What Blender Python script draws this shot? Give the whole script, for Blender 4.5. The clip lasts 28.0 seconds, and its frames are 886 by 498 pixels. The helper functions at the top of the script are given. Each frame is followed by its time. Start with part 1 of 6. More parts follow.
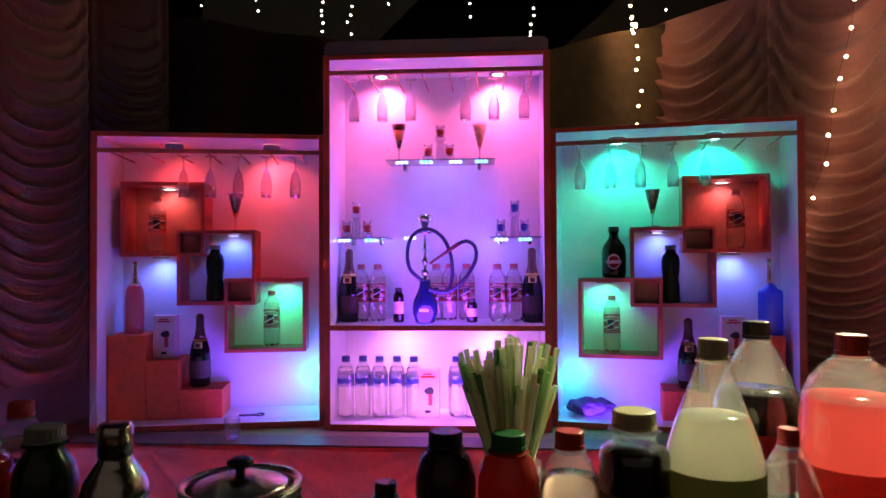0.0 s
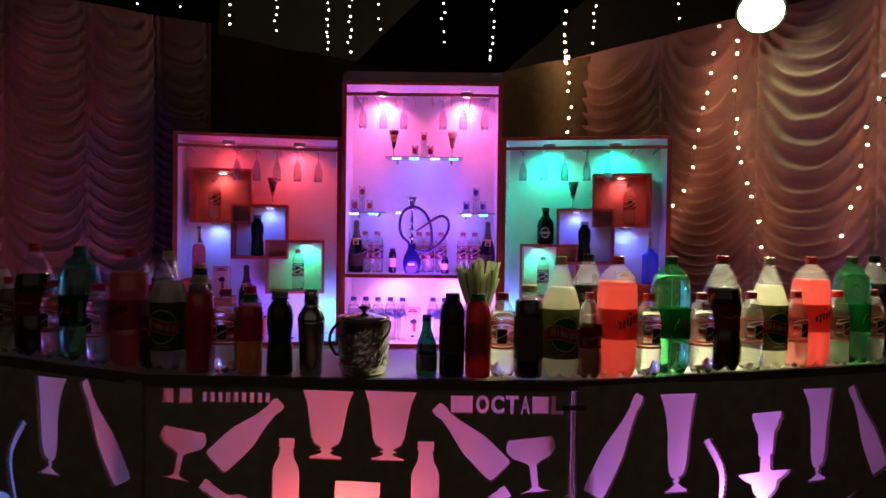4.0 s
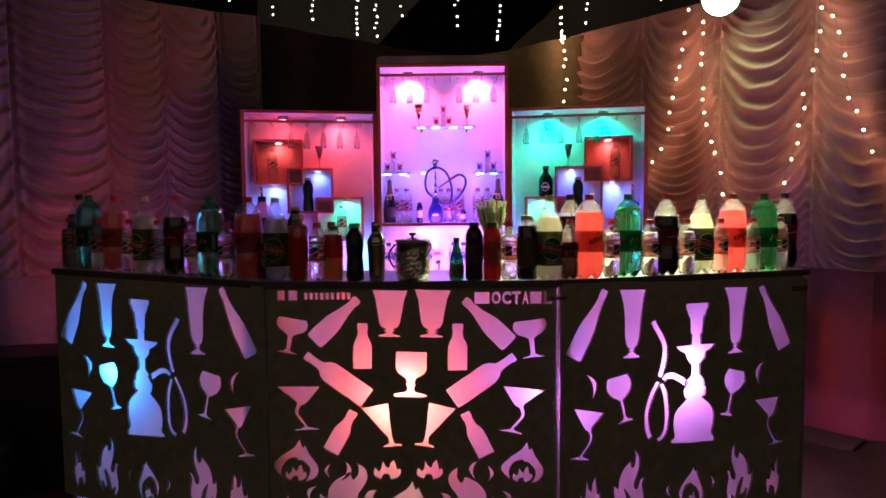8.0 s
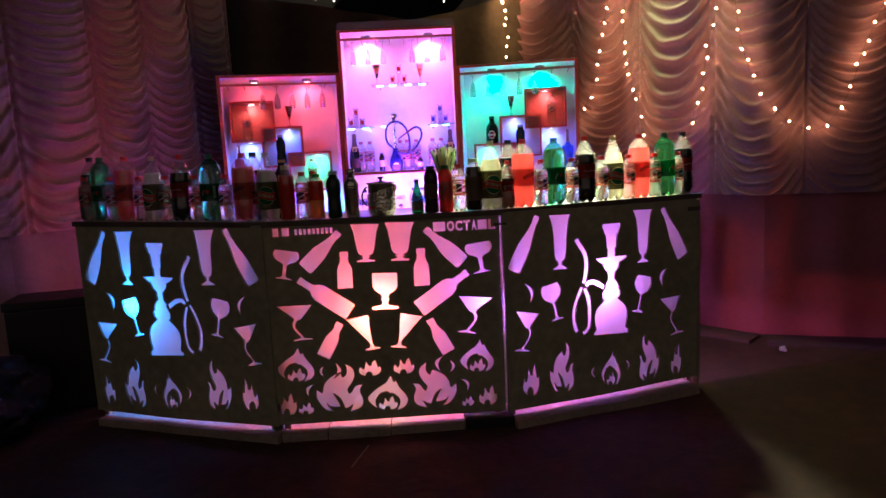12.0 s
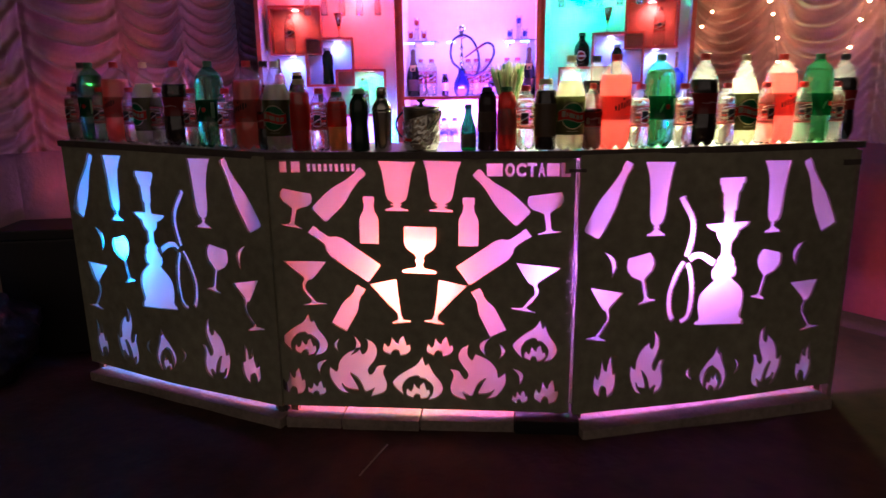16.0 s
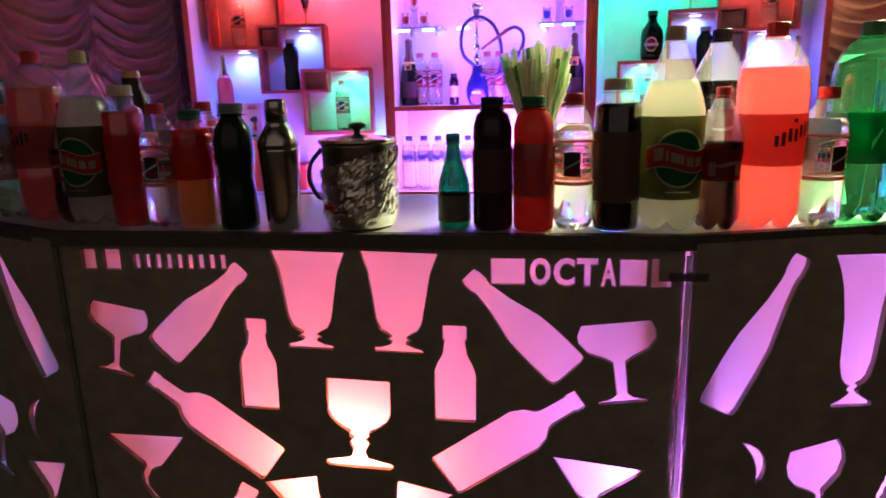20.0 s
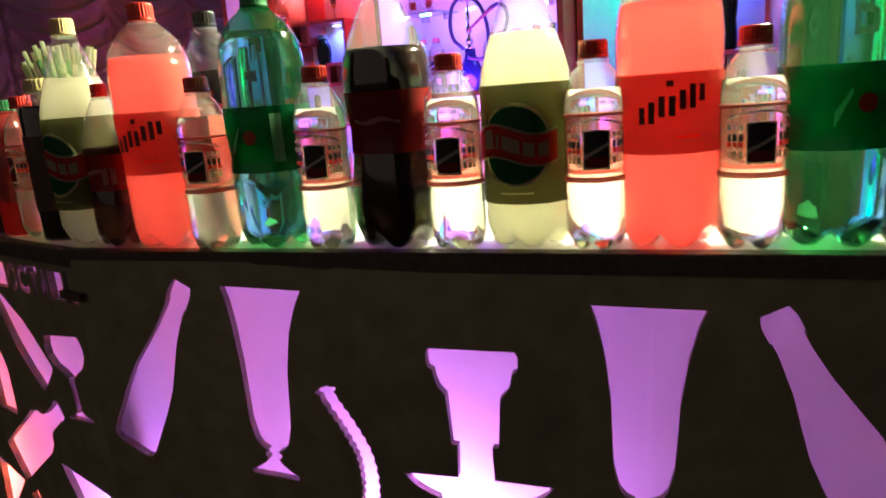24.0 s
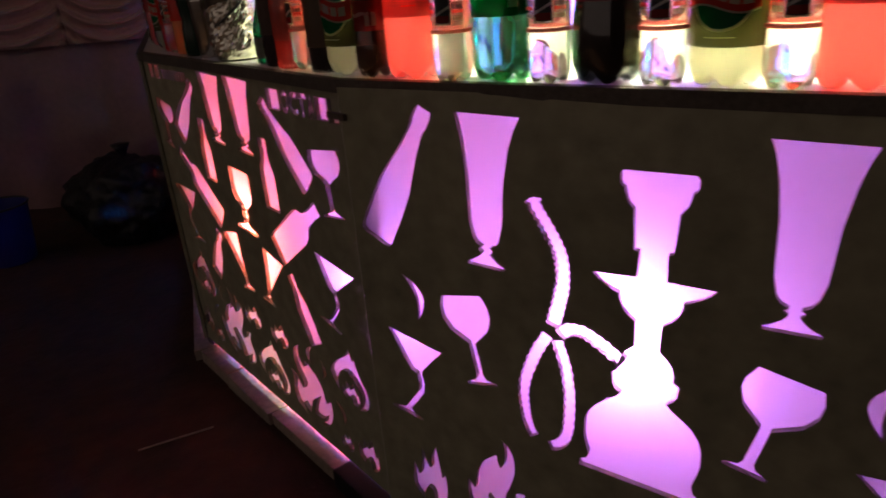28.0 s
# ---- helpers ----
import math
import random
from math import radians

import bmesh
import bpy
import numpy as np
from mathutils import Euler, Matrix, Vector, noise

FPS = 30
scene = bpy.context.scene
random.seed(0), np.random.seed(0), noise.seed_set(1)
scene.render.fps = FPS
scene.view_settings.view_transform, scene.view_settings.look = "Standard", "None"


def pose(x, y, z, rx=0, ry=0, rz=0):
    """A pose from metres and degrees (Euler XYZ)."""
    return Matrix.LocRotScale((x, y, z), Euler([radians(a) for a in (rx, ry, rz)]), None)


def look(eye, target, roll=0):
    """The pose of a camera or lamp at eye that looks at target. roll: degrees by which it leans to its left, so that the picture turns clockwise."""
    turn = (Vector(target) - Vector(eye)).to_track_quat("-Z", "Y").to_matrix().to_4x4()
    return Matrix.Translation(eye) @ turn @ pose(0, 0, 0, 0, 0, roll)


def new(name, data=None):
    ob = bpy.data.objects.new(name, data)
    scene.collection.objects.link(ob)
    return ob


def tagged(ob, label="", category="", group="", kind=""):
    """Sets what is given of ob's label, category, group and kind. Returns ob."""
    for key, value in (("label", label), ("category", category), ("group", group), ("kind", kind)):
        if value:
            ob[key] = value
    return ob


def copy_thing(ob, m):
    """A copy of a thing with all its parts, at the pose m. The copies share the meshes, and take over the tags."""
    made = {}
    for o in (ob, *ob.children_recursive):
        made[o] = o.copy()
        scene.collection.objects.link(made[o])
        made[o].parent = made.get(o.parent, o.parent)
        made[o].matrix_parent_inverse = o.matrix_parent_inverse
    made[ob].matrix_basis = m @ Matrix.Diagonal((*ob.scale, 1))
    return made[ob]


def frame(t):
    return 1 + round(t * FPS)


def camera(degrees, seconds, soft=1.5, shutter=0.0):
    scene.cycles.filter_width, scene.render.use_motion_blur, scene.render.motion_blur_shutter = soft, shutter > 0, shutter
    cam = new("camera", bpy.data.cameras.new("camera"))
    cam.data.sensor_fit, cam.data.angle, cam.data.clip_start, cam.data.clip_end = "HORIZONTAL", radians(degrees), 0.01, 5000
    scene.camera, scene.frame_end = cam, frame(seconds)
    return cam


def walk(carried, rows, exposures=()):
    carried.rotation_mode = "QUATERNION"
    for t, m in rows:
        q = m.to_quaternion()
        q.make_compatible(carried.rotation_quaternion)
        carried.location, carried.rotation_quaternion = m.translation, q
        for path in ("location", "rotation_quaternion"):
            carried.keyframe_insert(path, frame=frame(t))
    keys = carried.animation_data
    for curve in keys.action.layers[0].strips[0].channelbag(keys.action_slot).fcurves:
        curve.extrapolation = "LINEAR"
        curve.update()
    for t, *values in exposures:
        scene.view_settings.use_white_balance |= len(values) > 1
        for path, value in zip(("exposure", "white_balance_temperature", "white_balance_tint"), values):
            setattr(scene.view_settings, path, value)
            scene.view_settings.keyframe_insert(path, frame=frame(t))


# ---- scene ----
cam = camera(66.6, 28.0, shutter=0.5)
PATH = [
    (0, (0.297, -0.727, 1.434), (0.158, 1.268, 1.465), -0.3),
    (0.5, (0.317, -0.803, 1.423), (0.157, 1.191, 1.441), -0.5),
    (1, (0.299, -0.888, 1.416), (0.165, 1.107, 1.413), 0.2),
    (1.5, (0.253, -1.035, 1.428), (0.192, 0.96, 1.303), -0.2),
    (2, (0.249, -1.169, 1.458), (0.214, 0.829, 1.38), -0.0),
    (2.5, (0.29, -1.329, 1.445), (0.252, 0.668, 1.357), 0.6),
    (4.5, (0.21, -1.935, 1.395), (0.21, 0.065, 1.363), 0.7),
    (5, (0.214, -2.053, 1.408), (0.175, -0.055, 1.356), 0.3),
    (5.5, (0.179, -2.154, 1.392), (0.178, -0.155, 1.331), 0.5),
    (6, (0.137, -2.265, 1.389), (0.15, -0.266, 1.309), -1.3),
    (6.5, (0.142, -2.337, 1.37), (0.141, -0.339, 1.297), -1.4),
    (7, (0.175, -2.441, 1.342), (0.096, -0.449, 1.184), 0.2),
    (7.5, (0.193, -2.531, 1.345), (0.149, -0.541, 1.154), -0.3),
    (8, (0.172, -2.609, 1.32), (0.136, -0.614, 1.183), -0.5),
    (8.5, (0.123, -2.735, 1.331), (0.099, -0.751, 1.082), -1.7),
    (9, (0.121, -2.819, 1.349), (0.292, -0.837, 1.142), -0.9),
    (9.5, (0.182, -2.918, 1.338), (0.289, -0.938, 1.073), -1.1),
    (10, (0.22, -2.996, 1.319), (0.298, -1.018, 1.034), -1.8),
    (10.5, (0.2, -3.034, 1.338), (0.27, -1.059, 1.034), -2.0),
    (11, (0.168, -3.116, 1.325), (0.271, -1.142, 1.018), -2.6),
    (11.5, (0.133, -3.18, 1.34), (0.286, -1.21, 1.03), -1.7),
    (12, (0.162, -3.243, 1.3), (0.239, -1.264, 1.019), -2.9),
    (12.5, (0.166, -3.24, 1.294), (0.317, -1.276, 0.95), -3.2),
    (14.5, (0.375, -3.053, 1.293), (0.255, -1.107, 0.845), -1.9),
    (15, (0.34, -2.881, 1.263), (0.197, -0.945, 0.781), -1.7),
    (15.5, (0.306, -2.689, 1.278), (0.191, -0.769, 0.732), -2.6),
    (16, (0.303, -2.45, 1.244), (0.128, -0.513, 0.777), -0.8),
    (16.5, (0.264, -2.25, 1.233), (0.073, -0.321, 0.74), 0.4),
    (17, (0.202, -2.027, 1.255), (0.071, -0.081, 0.81), -1.2),
    (17.5, (0.208, -1.81, 1.239), (0.089, 0.137, 0.798), -1.6),
    (18, (0.23, -1.615, 1.246), (0.067, 0.328, 0.799), -0.0),
    (18.5, (0.202, -1.452, 1.218), (0.146, 0.507, 0.815), 0.3),
    (19, (0.166, -1.261, 1.252), (0.113, 0.704, 0.886), -0.3),
    (19.5, (0.169, -1.157, 1.282), (0.067, 0.777, 0.785), -1.0),
    (20, (0.333, -1.134, 1.257), (0.04, 0.79, 0.796), -1.5),
    (20.5, (0.493, -1.057, 1.298), (0.06, 0.832, 0.801), -0.1),
    (21, (0.645, -0.93, 1.256), (0.192, 0.969, 0.821), -1.0),
    (21.5, (0.779, -0.737, 1.268), (0.310, 1.167, 0.870), -2.9),
    (22, (1.012, -0.653, 1.261), (0.350, 1.196, 0.884), -2.2),
    (22.5, (1.207, -0.564, 1.262), (0.322, 1.188, 0.879), -3.3),
    (24.5, (1.611, -0.489, 1.179), (0.449, 1.052, 0.656), -4.8),
    (25, (1.601, -0.572, 1.158), (0.631, 1.038, 0.474), -5.0),
    (25.5, (1.613, -0.624, 1.151), (0.85, 1.063, 0.395), -5.6),
    (26, (1.648, -0.628, 1.130), (0.535, 0.878, 0.422), -6.5),
    (26.5, (1.736, -0.635, 1.122), (0.377, 0.623, 0.369), -5.1),
    (27, (1.755, -0.677, 1.142), (0.3, 0.5, 0.437), -5.0),
    (27.5, (1.749, -0.691, 1.171), (0.327, 0.514, 0.447), -5.1),
    (28, (1.676, -0.698, 1.202), (0.241, 0.456, 0.423), -4.5),
]
walk(cam, [(t, look(eye, target, roll)) for t, eye, target, roll in PATH], [(0, 0.22, 6500, 10), (2, 0.15, 6500, 10), (5, 0.4, 6500, 10), (8, 1.0, 6400, 8), (10, 1.2, 6150, 4), (12.5, 1.42, 6150, 4), (14.5, 1.8, 6150, 4), (16, 1.82, 6150, 4), (18, 1.42, 6200, 4), (20, 1.5, 6200, 4), (21, 1.62, 6200, 4), (22, 1.12, 6200, 4), (25, 1.35, 6250, 6), (28, 1.65, 6250, 6)])

# ---- lights and ambient fill ----
FLOOR_Z = -0.052
# dim warm fill from all round, in place of hall lights not built
world = bpy.data.worlds.new("ambient_fill")
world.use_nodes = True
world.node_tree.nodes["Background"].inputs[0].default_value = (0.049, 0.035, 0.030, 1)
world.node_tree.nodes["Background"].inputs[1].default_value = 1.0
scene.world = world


def lamp(name, kind, place, power, color, size=0.03, aim=None, cone=110, blend=0.8):
    data = bpy.data.lights.new(name, kind)
    data.energy, data.color = power, color
    if kind == "AREA":
        data.size = size
    else:
        data.shadow_soft_size = size
    if kind == "SPOT":
        data.spot_size, data.spot_blend = radians(cone), blend
    ob = new(name, data)
    ob.matrix_world = look(place, aim) if aim else Matrix.Translation(place)
    return ob


# ---- materials ----
def mat(name, color, rough=0.5, metal=0.0, noise_scale=0.0, noise_amount=0.0, bump=0.0, bump_scale=40.0, **extra):
    """A Principled material with two scales of tone variation and a fine relief."""
    m = bpy.data.materials.new(name)
    m.use_nodes = True
    n, l = m.node_tree.nodes, m.node_tree.links
    b = n["Principled BSDF"]
    b.inputs["Base Color"].default_value = (*color, 1)
    b.inputs["Roughness"].default_value, b.inputs["Metallic"].default_value = rough, metal
    for key, value in extra.items():
        b.inputs[key.replace("_", " ")].default_value = value
    co = n.new("ShaderNodeTexCoord")
    if noise_amount:
        mix = n.new("ShaderNodeMix")
        mix.data_type, mix.blend_type = "RGBA", "MULTIPLY"
        mix.inputs[0].default_value = 1.0
        mix.inputs[6].default_value = (*color, 1)
        add = n.new("ShaderNodeMath")
        add.operation = "ADD"
        for k, scale in enumerate((noise_scale, noise_scale * 9)):
            t = n.new("ShaderNodeTexNoise")
            t.inputs["Scale"].default_value, t.inputs["Detail"].default_value = scale, 6
            l.new(co.outputs["Object"], t.inputs["Vector"])
            l.new(t.outputs["Fac"], add.inputs[k])
        ramp = n.new("ShaderNodeMapRange")
        ramp.inputs[1].default_value, ramp.inputs[2].default_value = 0.6, 1.4
        ramp.inputs[3].default_value, ramp.inputs[4].default_value = 1 - noise_amount, 1 + noise_amount
        l.new(add.outputs[0], ramp.inputs[0])
        l.new(ramp.outputs[0], mix.inputs[7])
        l.new(mix.outputs[2], b.inputs["Base Color"])
    if bump:
        t = n.new("ShaderNodeTexNoise")
        t.inputs["Scale"].default_value, t.inputs["Detail"].default_value = bump_scale, 5
        l.new(co.outputs["Object"], t.inputs["Vector"])
        bp = n.new("ShaderNodeBump")
        bp.inputs["Strength"].default_value, bp.inputs["Distance"].default_value = bump, 0.01
        l.new(t.outputs["Fac"], bp.inputs["Height"])
        l.new(bp.outputs[0], b.inputs["Normal"])
    return m


def clear(name, color=(1, 1, 1), gloss=0.06, rough=0.04, edge=0.55, power=4.0, haze=0.0):
    """Thin clear plastic or glass: lets light straight through, with a Fresnel gloss."""
    m = bpy.data.materials.new(name)
    m.use_nodes = True
    n, l = m.node_tree.nodes, m.node_tree.links
    n.remove(n["Principled BSDF"])
    tr, gl, mix = n.new("ShaderNodeBsdfTransparent"), n.new("ShaderNodeBsdfGlossy"), n.new("ShaderNodeMixShader")
    tr.inputs[0].default_value = (*color, 1)
    gl.inputs["Roughness"].default_value = rough
    fr, pw, mx = n.new("ShaderNodeLayerWeight"), n.new("ShaderNodeMath"), n.new("ShaderNodeMath")
    pw.operation, pw.inputs[1].default_value = "POWER", power
    mx.operation, mx.use_clamp = "MULTIPLY_ADD", True
    mx.inputs[1].default_value, mx.inputs[2].default_value = edge, gloss
    l.new(fr.outputs["Facing"], pw.inputs[0])
    l.new(pw.outputs[0], mx.inputs[0])
    l.new(mx.outputs[0], mix.inputs[0])
    hz, mh = n.new("ShaderNodeBsdfTranslucent"), n.new("ShaderNodeMixShader")
    hz.inputs[0].default_value = (*color, 1)
    mh.inputs[0].default_value = haze
    l.new(tr.outputs[0], mh.inputs[1])
    l.new(hz.outputs[0], mh.inputs[2])
    l.new(mh.outputs[0], mix.inputs[1])
    l.new(gl.outputs[0], mix.inputs[2])
    l.new(mix.outputs[0], n["Material Output"].inputs[0])
    return m


def cloudy(name, color, through_share=0.5, gloss=0.1):
    """A milky liquid or a diffusing sheet: part of the light comes through it."""
    m = bpy.data.materials.new(name)
    m.use_nodes = True
    n, l = m.node_tree.nodes, m.node_tree.links
    n.remove(n["Principled BSDF"])
    df, tl, gl = n.new("ShaderNodeBsdfDiffuse"), n.new("ShaderNodeBsdfTranslucent"), n.new("ShaderNodeBsdfGlossy")
    m1, m2 = n.new("ShaderNodeMixShader"), n.new("ShaderNodeMixShader")
    df.inputs[0].default_value = tl.inputs[0].default_value = (*color, 1)
    gl.inputs["Roughness"].default_value = 0.15
    m1.inputs[0].default_value, m2.inputs[0].default_value = through_share, gloss
    l.new(df.outputs[0], m1.inputs[1])
    l.new(tl.outputs[0], m1.inputs[2])
    l.new(m1.outputs[0], m2.inputs[1])
    l.new(gl.outputs[0], m2.inputs[2])
    l.new(m2.outputs[0], n["Material Output"].inputs[0])
    return m


def glow(name, color, strength):
    m = bpy.data.materials.new(name)
    m.use_nodes = True
    n = m.node_tree.nodes
    b = n["Principled BSDF"]
    b.inputs["Base Color"].default_value = (*color, 1)
    b.inputs["Emission Color"].default_value = (*color, 1)
    b.inputs["Emission Strength"].default_value = strength
    return m


def liquid_mat(name, color, ior=1.33):
    m = bpy.data.materials.new(name)
    m.use_nodes = True
    n, l = m.node_tree.nodes, m.node_tree.links
    n.remove(n["Principled BSDF"])
    g = n.new("ShaderNodeBsdfGlass")
    g.inputs["Color"].default_value, g.inputs["IOR"].default_value, g.inputs["Roughness"].default_value = (*color, 1), ior, 0.02
    l.new(g.outputs[0], n["Material Output"].inputs[0])
    return m


M_floor = mat("packed_ground", (0.042, 0.0135, 0.0075), 0.8, noise_scale=1.3, noise_amount=0.6, bump=0.5, bump_scale=25)
M_panel = mat("black_board", (0.285, 0.28, 0.19), 0.7, noise_scale=2.5, noise_amount=0.35, bump=0.15, bump_scale=60)
M_sheet = cloudy("white_diffuser_sheet", (0.88, 0.88, 0.88), 0.28, 0.02)
M_top = mat("white_counter_sheet", (0.60, 0.60, 0.60), 0.30, noise_scale=4, noise_amount=0.10, bump=0.10, bump_scale=22)
M_edge = mat("black_tape", (0.085, 0.07, 0.058), 0.55, noise_scale=14, noise_amount=0.4, bump=0.2)
M_plinth = mat("bare_timber", (0.26, 0.21, 0.17), 0.7, noise_scale=5, noise_amount=0.4, bump=0.35, bump_scale=35)
M_timber = mat("rough_timber", (0.25, 0.17, 0.11), 0.75, noise_scale=5, noise_amount=0.4, bump=0.3)
M_step = mat("orange_red_laminate", (0.66, 0.105, 0.03), 0.6, noise_scale=5, noise_amount=0.2, bump=0.08, bump_scale=25, Specular_IOR_Level=0.2)
M_white = mat("white_laminate", (0.80, 0.79, 0.80), 0.35, noise_scale=2.5, noise_amount=0.05, bump=0.04, bump_scale=20)
M_red = mat("red_laminate", (0.50, 0.075, 0.05), 0.35, noise_scale=4, noise_amount=0.15, bump=0.06, bump_scale=25)
M_redin = mat("brick_red_laminate", (0.46, 0.14, 0.11), 0.4, noise_scale=4, noise_amount=0.2, bump=0.06)
M_curtain = mat("satin_festoon_cloth", (0.31, 0.15, 0.155), 0.5, noise_scale=5, noise_amount=0.14, bump=0.12, bump_scale=120, Sheen_Weight=0.3)
M_plainred = mat("plain_red_cloth", (0.27, 0.065, 0.055), 0.6, noise_scale=3, noise_amount=0.15, bump=0.2, bump_scale=50)
M_plain = mat("plain_pink_cloth", (0.22, 0.12, 0.125), 0.6, noise_scale=3, noise_amount=0.15, bump=0.2, bump_scale=50)
M_dark = mat("dark_backdrop_cloth", (0.045, 0.022, 0.020), 0.8, noise_scale=2, noise_amount=0.35, bump=0.2, bump_scale=30)
M_curtainshade = mat("shaded_festoon_cloth", (0.10, 0.035, 0.04), 0.5, noise_scale=5, noise_amount=0.2, bump=0.12, bump_scale=120)
M_backshade = mat("shaded_backdrop_cloth", (0.10, 0.085, 0.05), 0.75, noise_scale=2, noise_amount=0.3, bump=0.2, bump_scale=30)
M_crest = mat("grey_painted_board", (0.12, 0.11, 0.11), 0.75, noise_scale=1.5, noise_amount=0.2, bump=0.15)
M_canopy = mat("grey_canopy_cloth", (0.06, 0.056, 0.045), 0.75, noise_scale=1.5, noise_amount=0.2, bump=0.15)
M_night = mat("dark_canopy_cloth", (0.020, 0.022, 0.040), 0.85, noise_scale=1.2, noise_amount=0.4)
M_skirt = mat("pink_satin_table_skirt", (0.85, 0.14, 0.12), 0.45, noise_scale=4, noise_amount=0.15, bump=0.1, bump_scale=80, Sheen_Weight=0.4)

M_pet = clear("clear_bottle_plastic", gloss=0.09, edge=0.85, haze=0.075, power=2.7)
M_petgreen = clear("green_bottle_plastic", (0.38, 0.88, 0.56), 0.09, haze=0.025, power=2.7)
M_flute = clear("flute_glass", (0.93, 0.93, 0.95), 0.09, 0.02, 1.0, 2.0, 0.03)
M_glass = clear("clear_glass", (0.86, 0.88, 0.92), 0.14, 0.03, 0.85, 2.0, 0.05)
M_water = liquid_mat("still_water", (0.94, 0.94, 0.86))
M_greenwater = liquid_mat("lime_soda_liquid", (0.84, 0.95, 0.86))
M_orange = cloudy("orange_soda_liquid", (1.0, 0.34, 0.33), 0.85, 0.06)
M_lemon = cloudy("cloudy_lemon_liquid", (0.95, 0.94, 0.79), 0.85, 0.06)
M_amber = liquid_mat("thin_cola_liquid", (0.30, 0.17, 0.15))
M_cola = mat("cola_liquid", (0.010, 0.005, 0.004), 0.15)
M_redliq = cloudy("red_syrup_liquid", (0.80, 0.05, 0.06), 0.75)
M_mango = cloudy("mango_juice_liquid", (0.95, 0.5, 0.2), 0.8)
M_darkgreen = mat("dark_green_bottle_plastic", (0.008, 0.03, 0.016), 0.2)
M_blackplastic = mat("black_plastic", (0.012, 0.012, 0.013), 0.35, noise_scale=20, noise_amount=0.2)
M_capred = mat("red_cap_plastic", (0.62, 0.03, 0.02), 0.4)
M_caprose = mat("dull_rose_cap_plastic", (0.42, 0.10, 0.10), 0.45)
M_capgreen = mat("green_cap_plastic", (0.02, 0.15, 0.05), 0.4)
M_capyellow = mat("cream_cap_plastic", (0.62, 0.52, 0.28), 0.45)
M_capgrey = mat("grey_cap_plastic", (0.26, 0.29, 0.25), 0.4)
M_capblue = mat("blue_cap_plastic", (0.03, 0.055, 0.22), 0.4)
M_lab_olive = cloudy("olive_paper_label", (0.125, 0.12, 0.05), 0.6, 0.05)
M_lab_red = cloudy("red_film_label", (0.75, 0.05, 0.03), 0.6, 0.05)
M_lab_green = cloudy("green_film_label", (0.003, 0.085, 0.03), 0.5, 0.05)
M_lab_orange = cloudy("orange_film_label", (0.50, 0.125, 0.11), 0.6, 0.05)
M_lab_dark = cloudy("dark_red_film_label", (0.24, 0.018, 0.018), 0.25, 0.05)
M_ink = mat("black_print", (0.01, 0.01, 0.012), 0.5)
M_inkwhite = cloudy("white_print", (0.8, 0.79, 0.74), 0.55, 0.04)
M_inkcream = cloudy("cream_ink", (0.62, 0.60, 0.42), 0.55, 0.04)
M_inkmint = cloudy("mint_ink", (0.25, 0.55, 0.33), 0.5, 0.04)
M_inkgreen = cloudy("green_print", (0.005, 0.16, 0.05), 0.5, 0.04)
M_inkblue = mat("blue_print", (0.05, 0.06, 0.35), 0.45)
M_gold = mat("gold_foil", (0.75, 0.48, 0.16), 0.3, 1.0, bump=0.3, bump_scale=70)
M_steel = mat("brushed_steel", (0.64, 0.62, 0.55), 0.22, 1.0, noise_scale=15, noise_amount=0.15, bump=0.05, bump_scale=150)
M_lampgrey = mat("grey_lamp_housing", (0.30, 0.29, 0.29), 0.4, 0.3)
M_pail = mat("dull_pail_steel", (0.34, 0.33, 0.30), 0.36, 1.0, noise_scale=12, noise_amount=0.3, bump=0.08, bump_scale=60)
M_foil = mat("crumpled_steel_foil", (0.93, 0.91, 0.78), 0.26, 1.0, noise_scale=14, noise_amount=0.25, bump=0.3, bump_scale=60)


# ---- shape helpers ----
def mesh_of(bm, name, material, smooth=False):
    me = bpy.data.meshes.new(name)
    bmesh.ops.recalc_face_normals(bm, faces=bm.faces)
    bm.to_mesh(me)
    bm.free()
    if smooth:
        for p in me.polygons:
            p.use_smooth = True
    me.materials.append(material)
    return me


def part(name, bm, material, parent=None, label="", smooth=False):
    """One mesh object; under parent if there is one."""
    ob = new(name, mesh_of(bm, name, material, smooth))
    if parent is not None:
        ob.parent = parent
    return tagged(ob, label) if label else ob


def thing(name, label, category, group="", kind="", m=None):
    ob = new(name)
    ob.empty_display_size = 0.05
    if m is not None:
        ob.matrix_world = m
    return tagged(ob, label, category, group, kind)


def box(bm, x0, x1, y0, y1, z0, z1, bevel=0.0):
    vs = [bm.verts.new(p) for p in ((x0, y0, z0), (x1, y0, z0), (x1, y1, z0), (x0, y1, z0), (x0, y0, z1), (x1, y0, z1), (x1, y1, z1), (x0, y1, z1))]
    fs = [bm.faces.new([vs[i] for i in f]) for f in ((3, 2, 1, 0), (4, 5, 6, 7), (0, 1, 5, 4), (1, 2, 6, 5), (2, 3, 7, 6), (3, 0, 4, 7))]
    if bevel:
        bmesh.ops.bevel(bm, geom=list({e for f in fs for e in f.edges}), offset=bevel, segments=2, affect="EDGES", profile=0.7)
    return bm


def abox(*a, bevel=0.0):
    return box(bmesh.new(), *a, bevel=bevel)


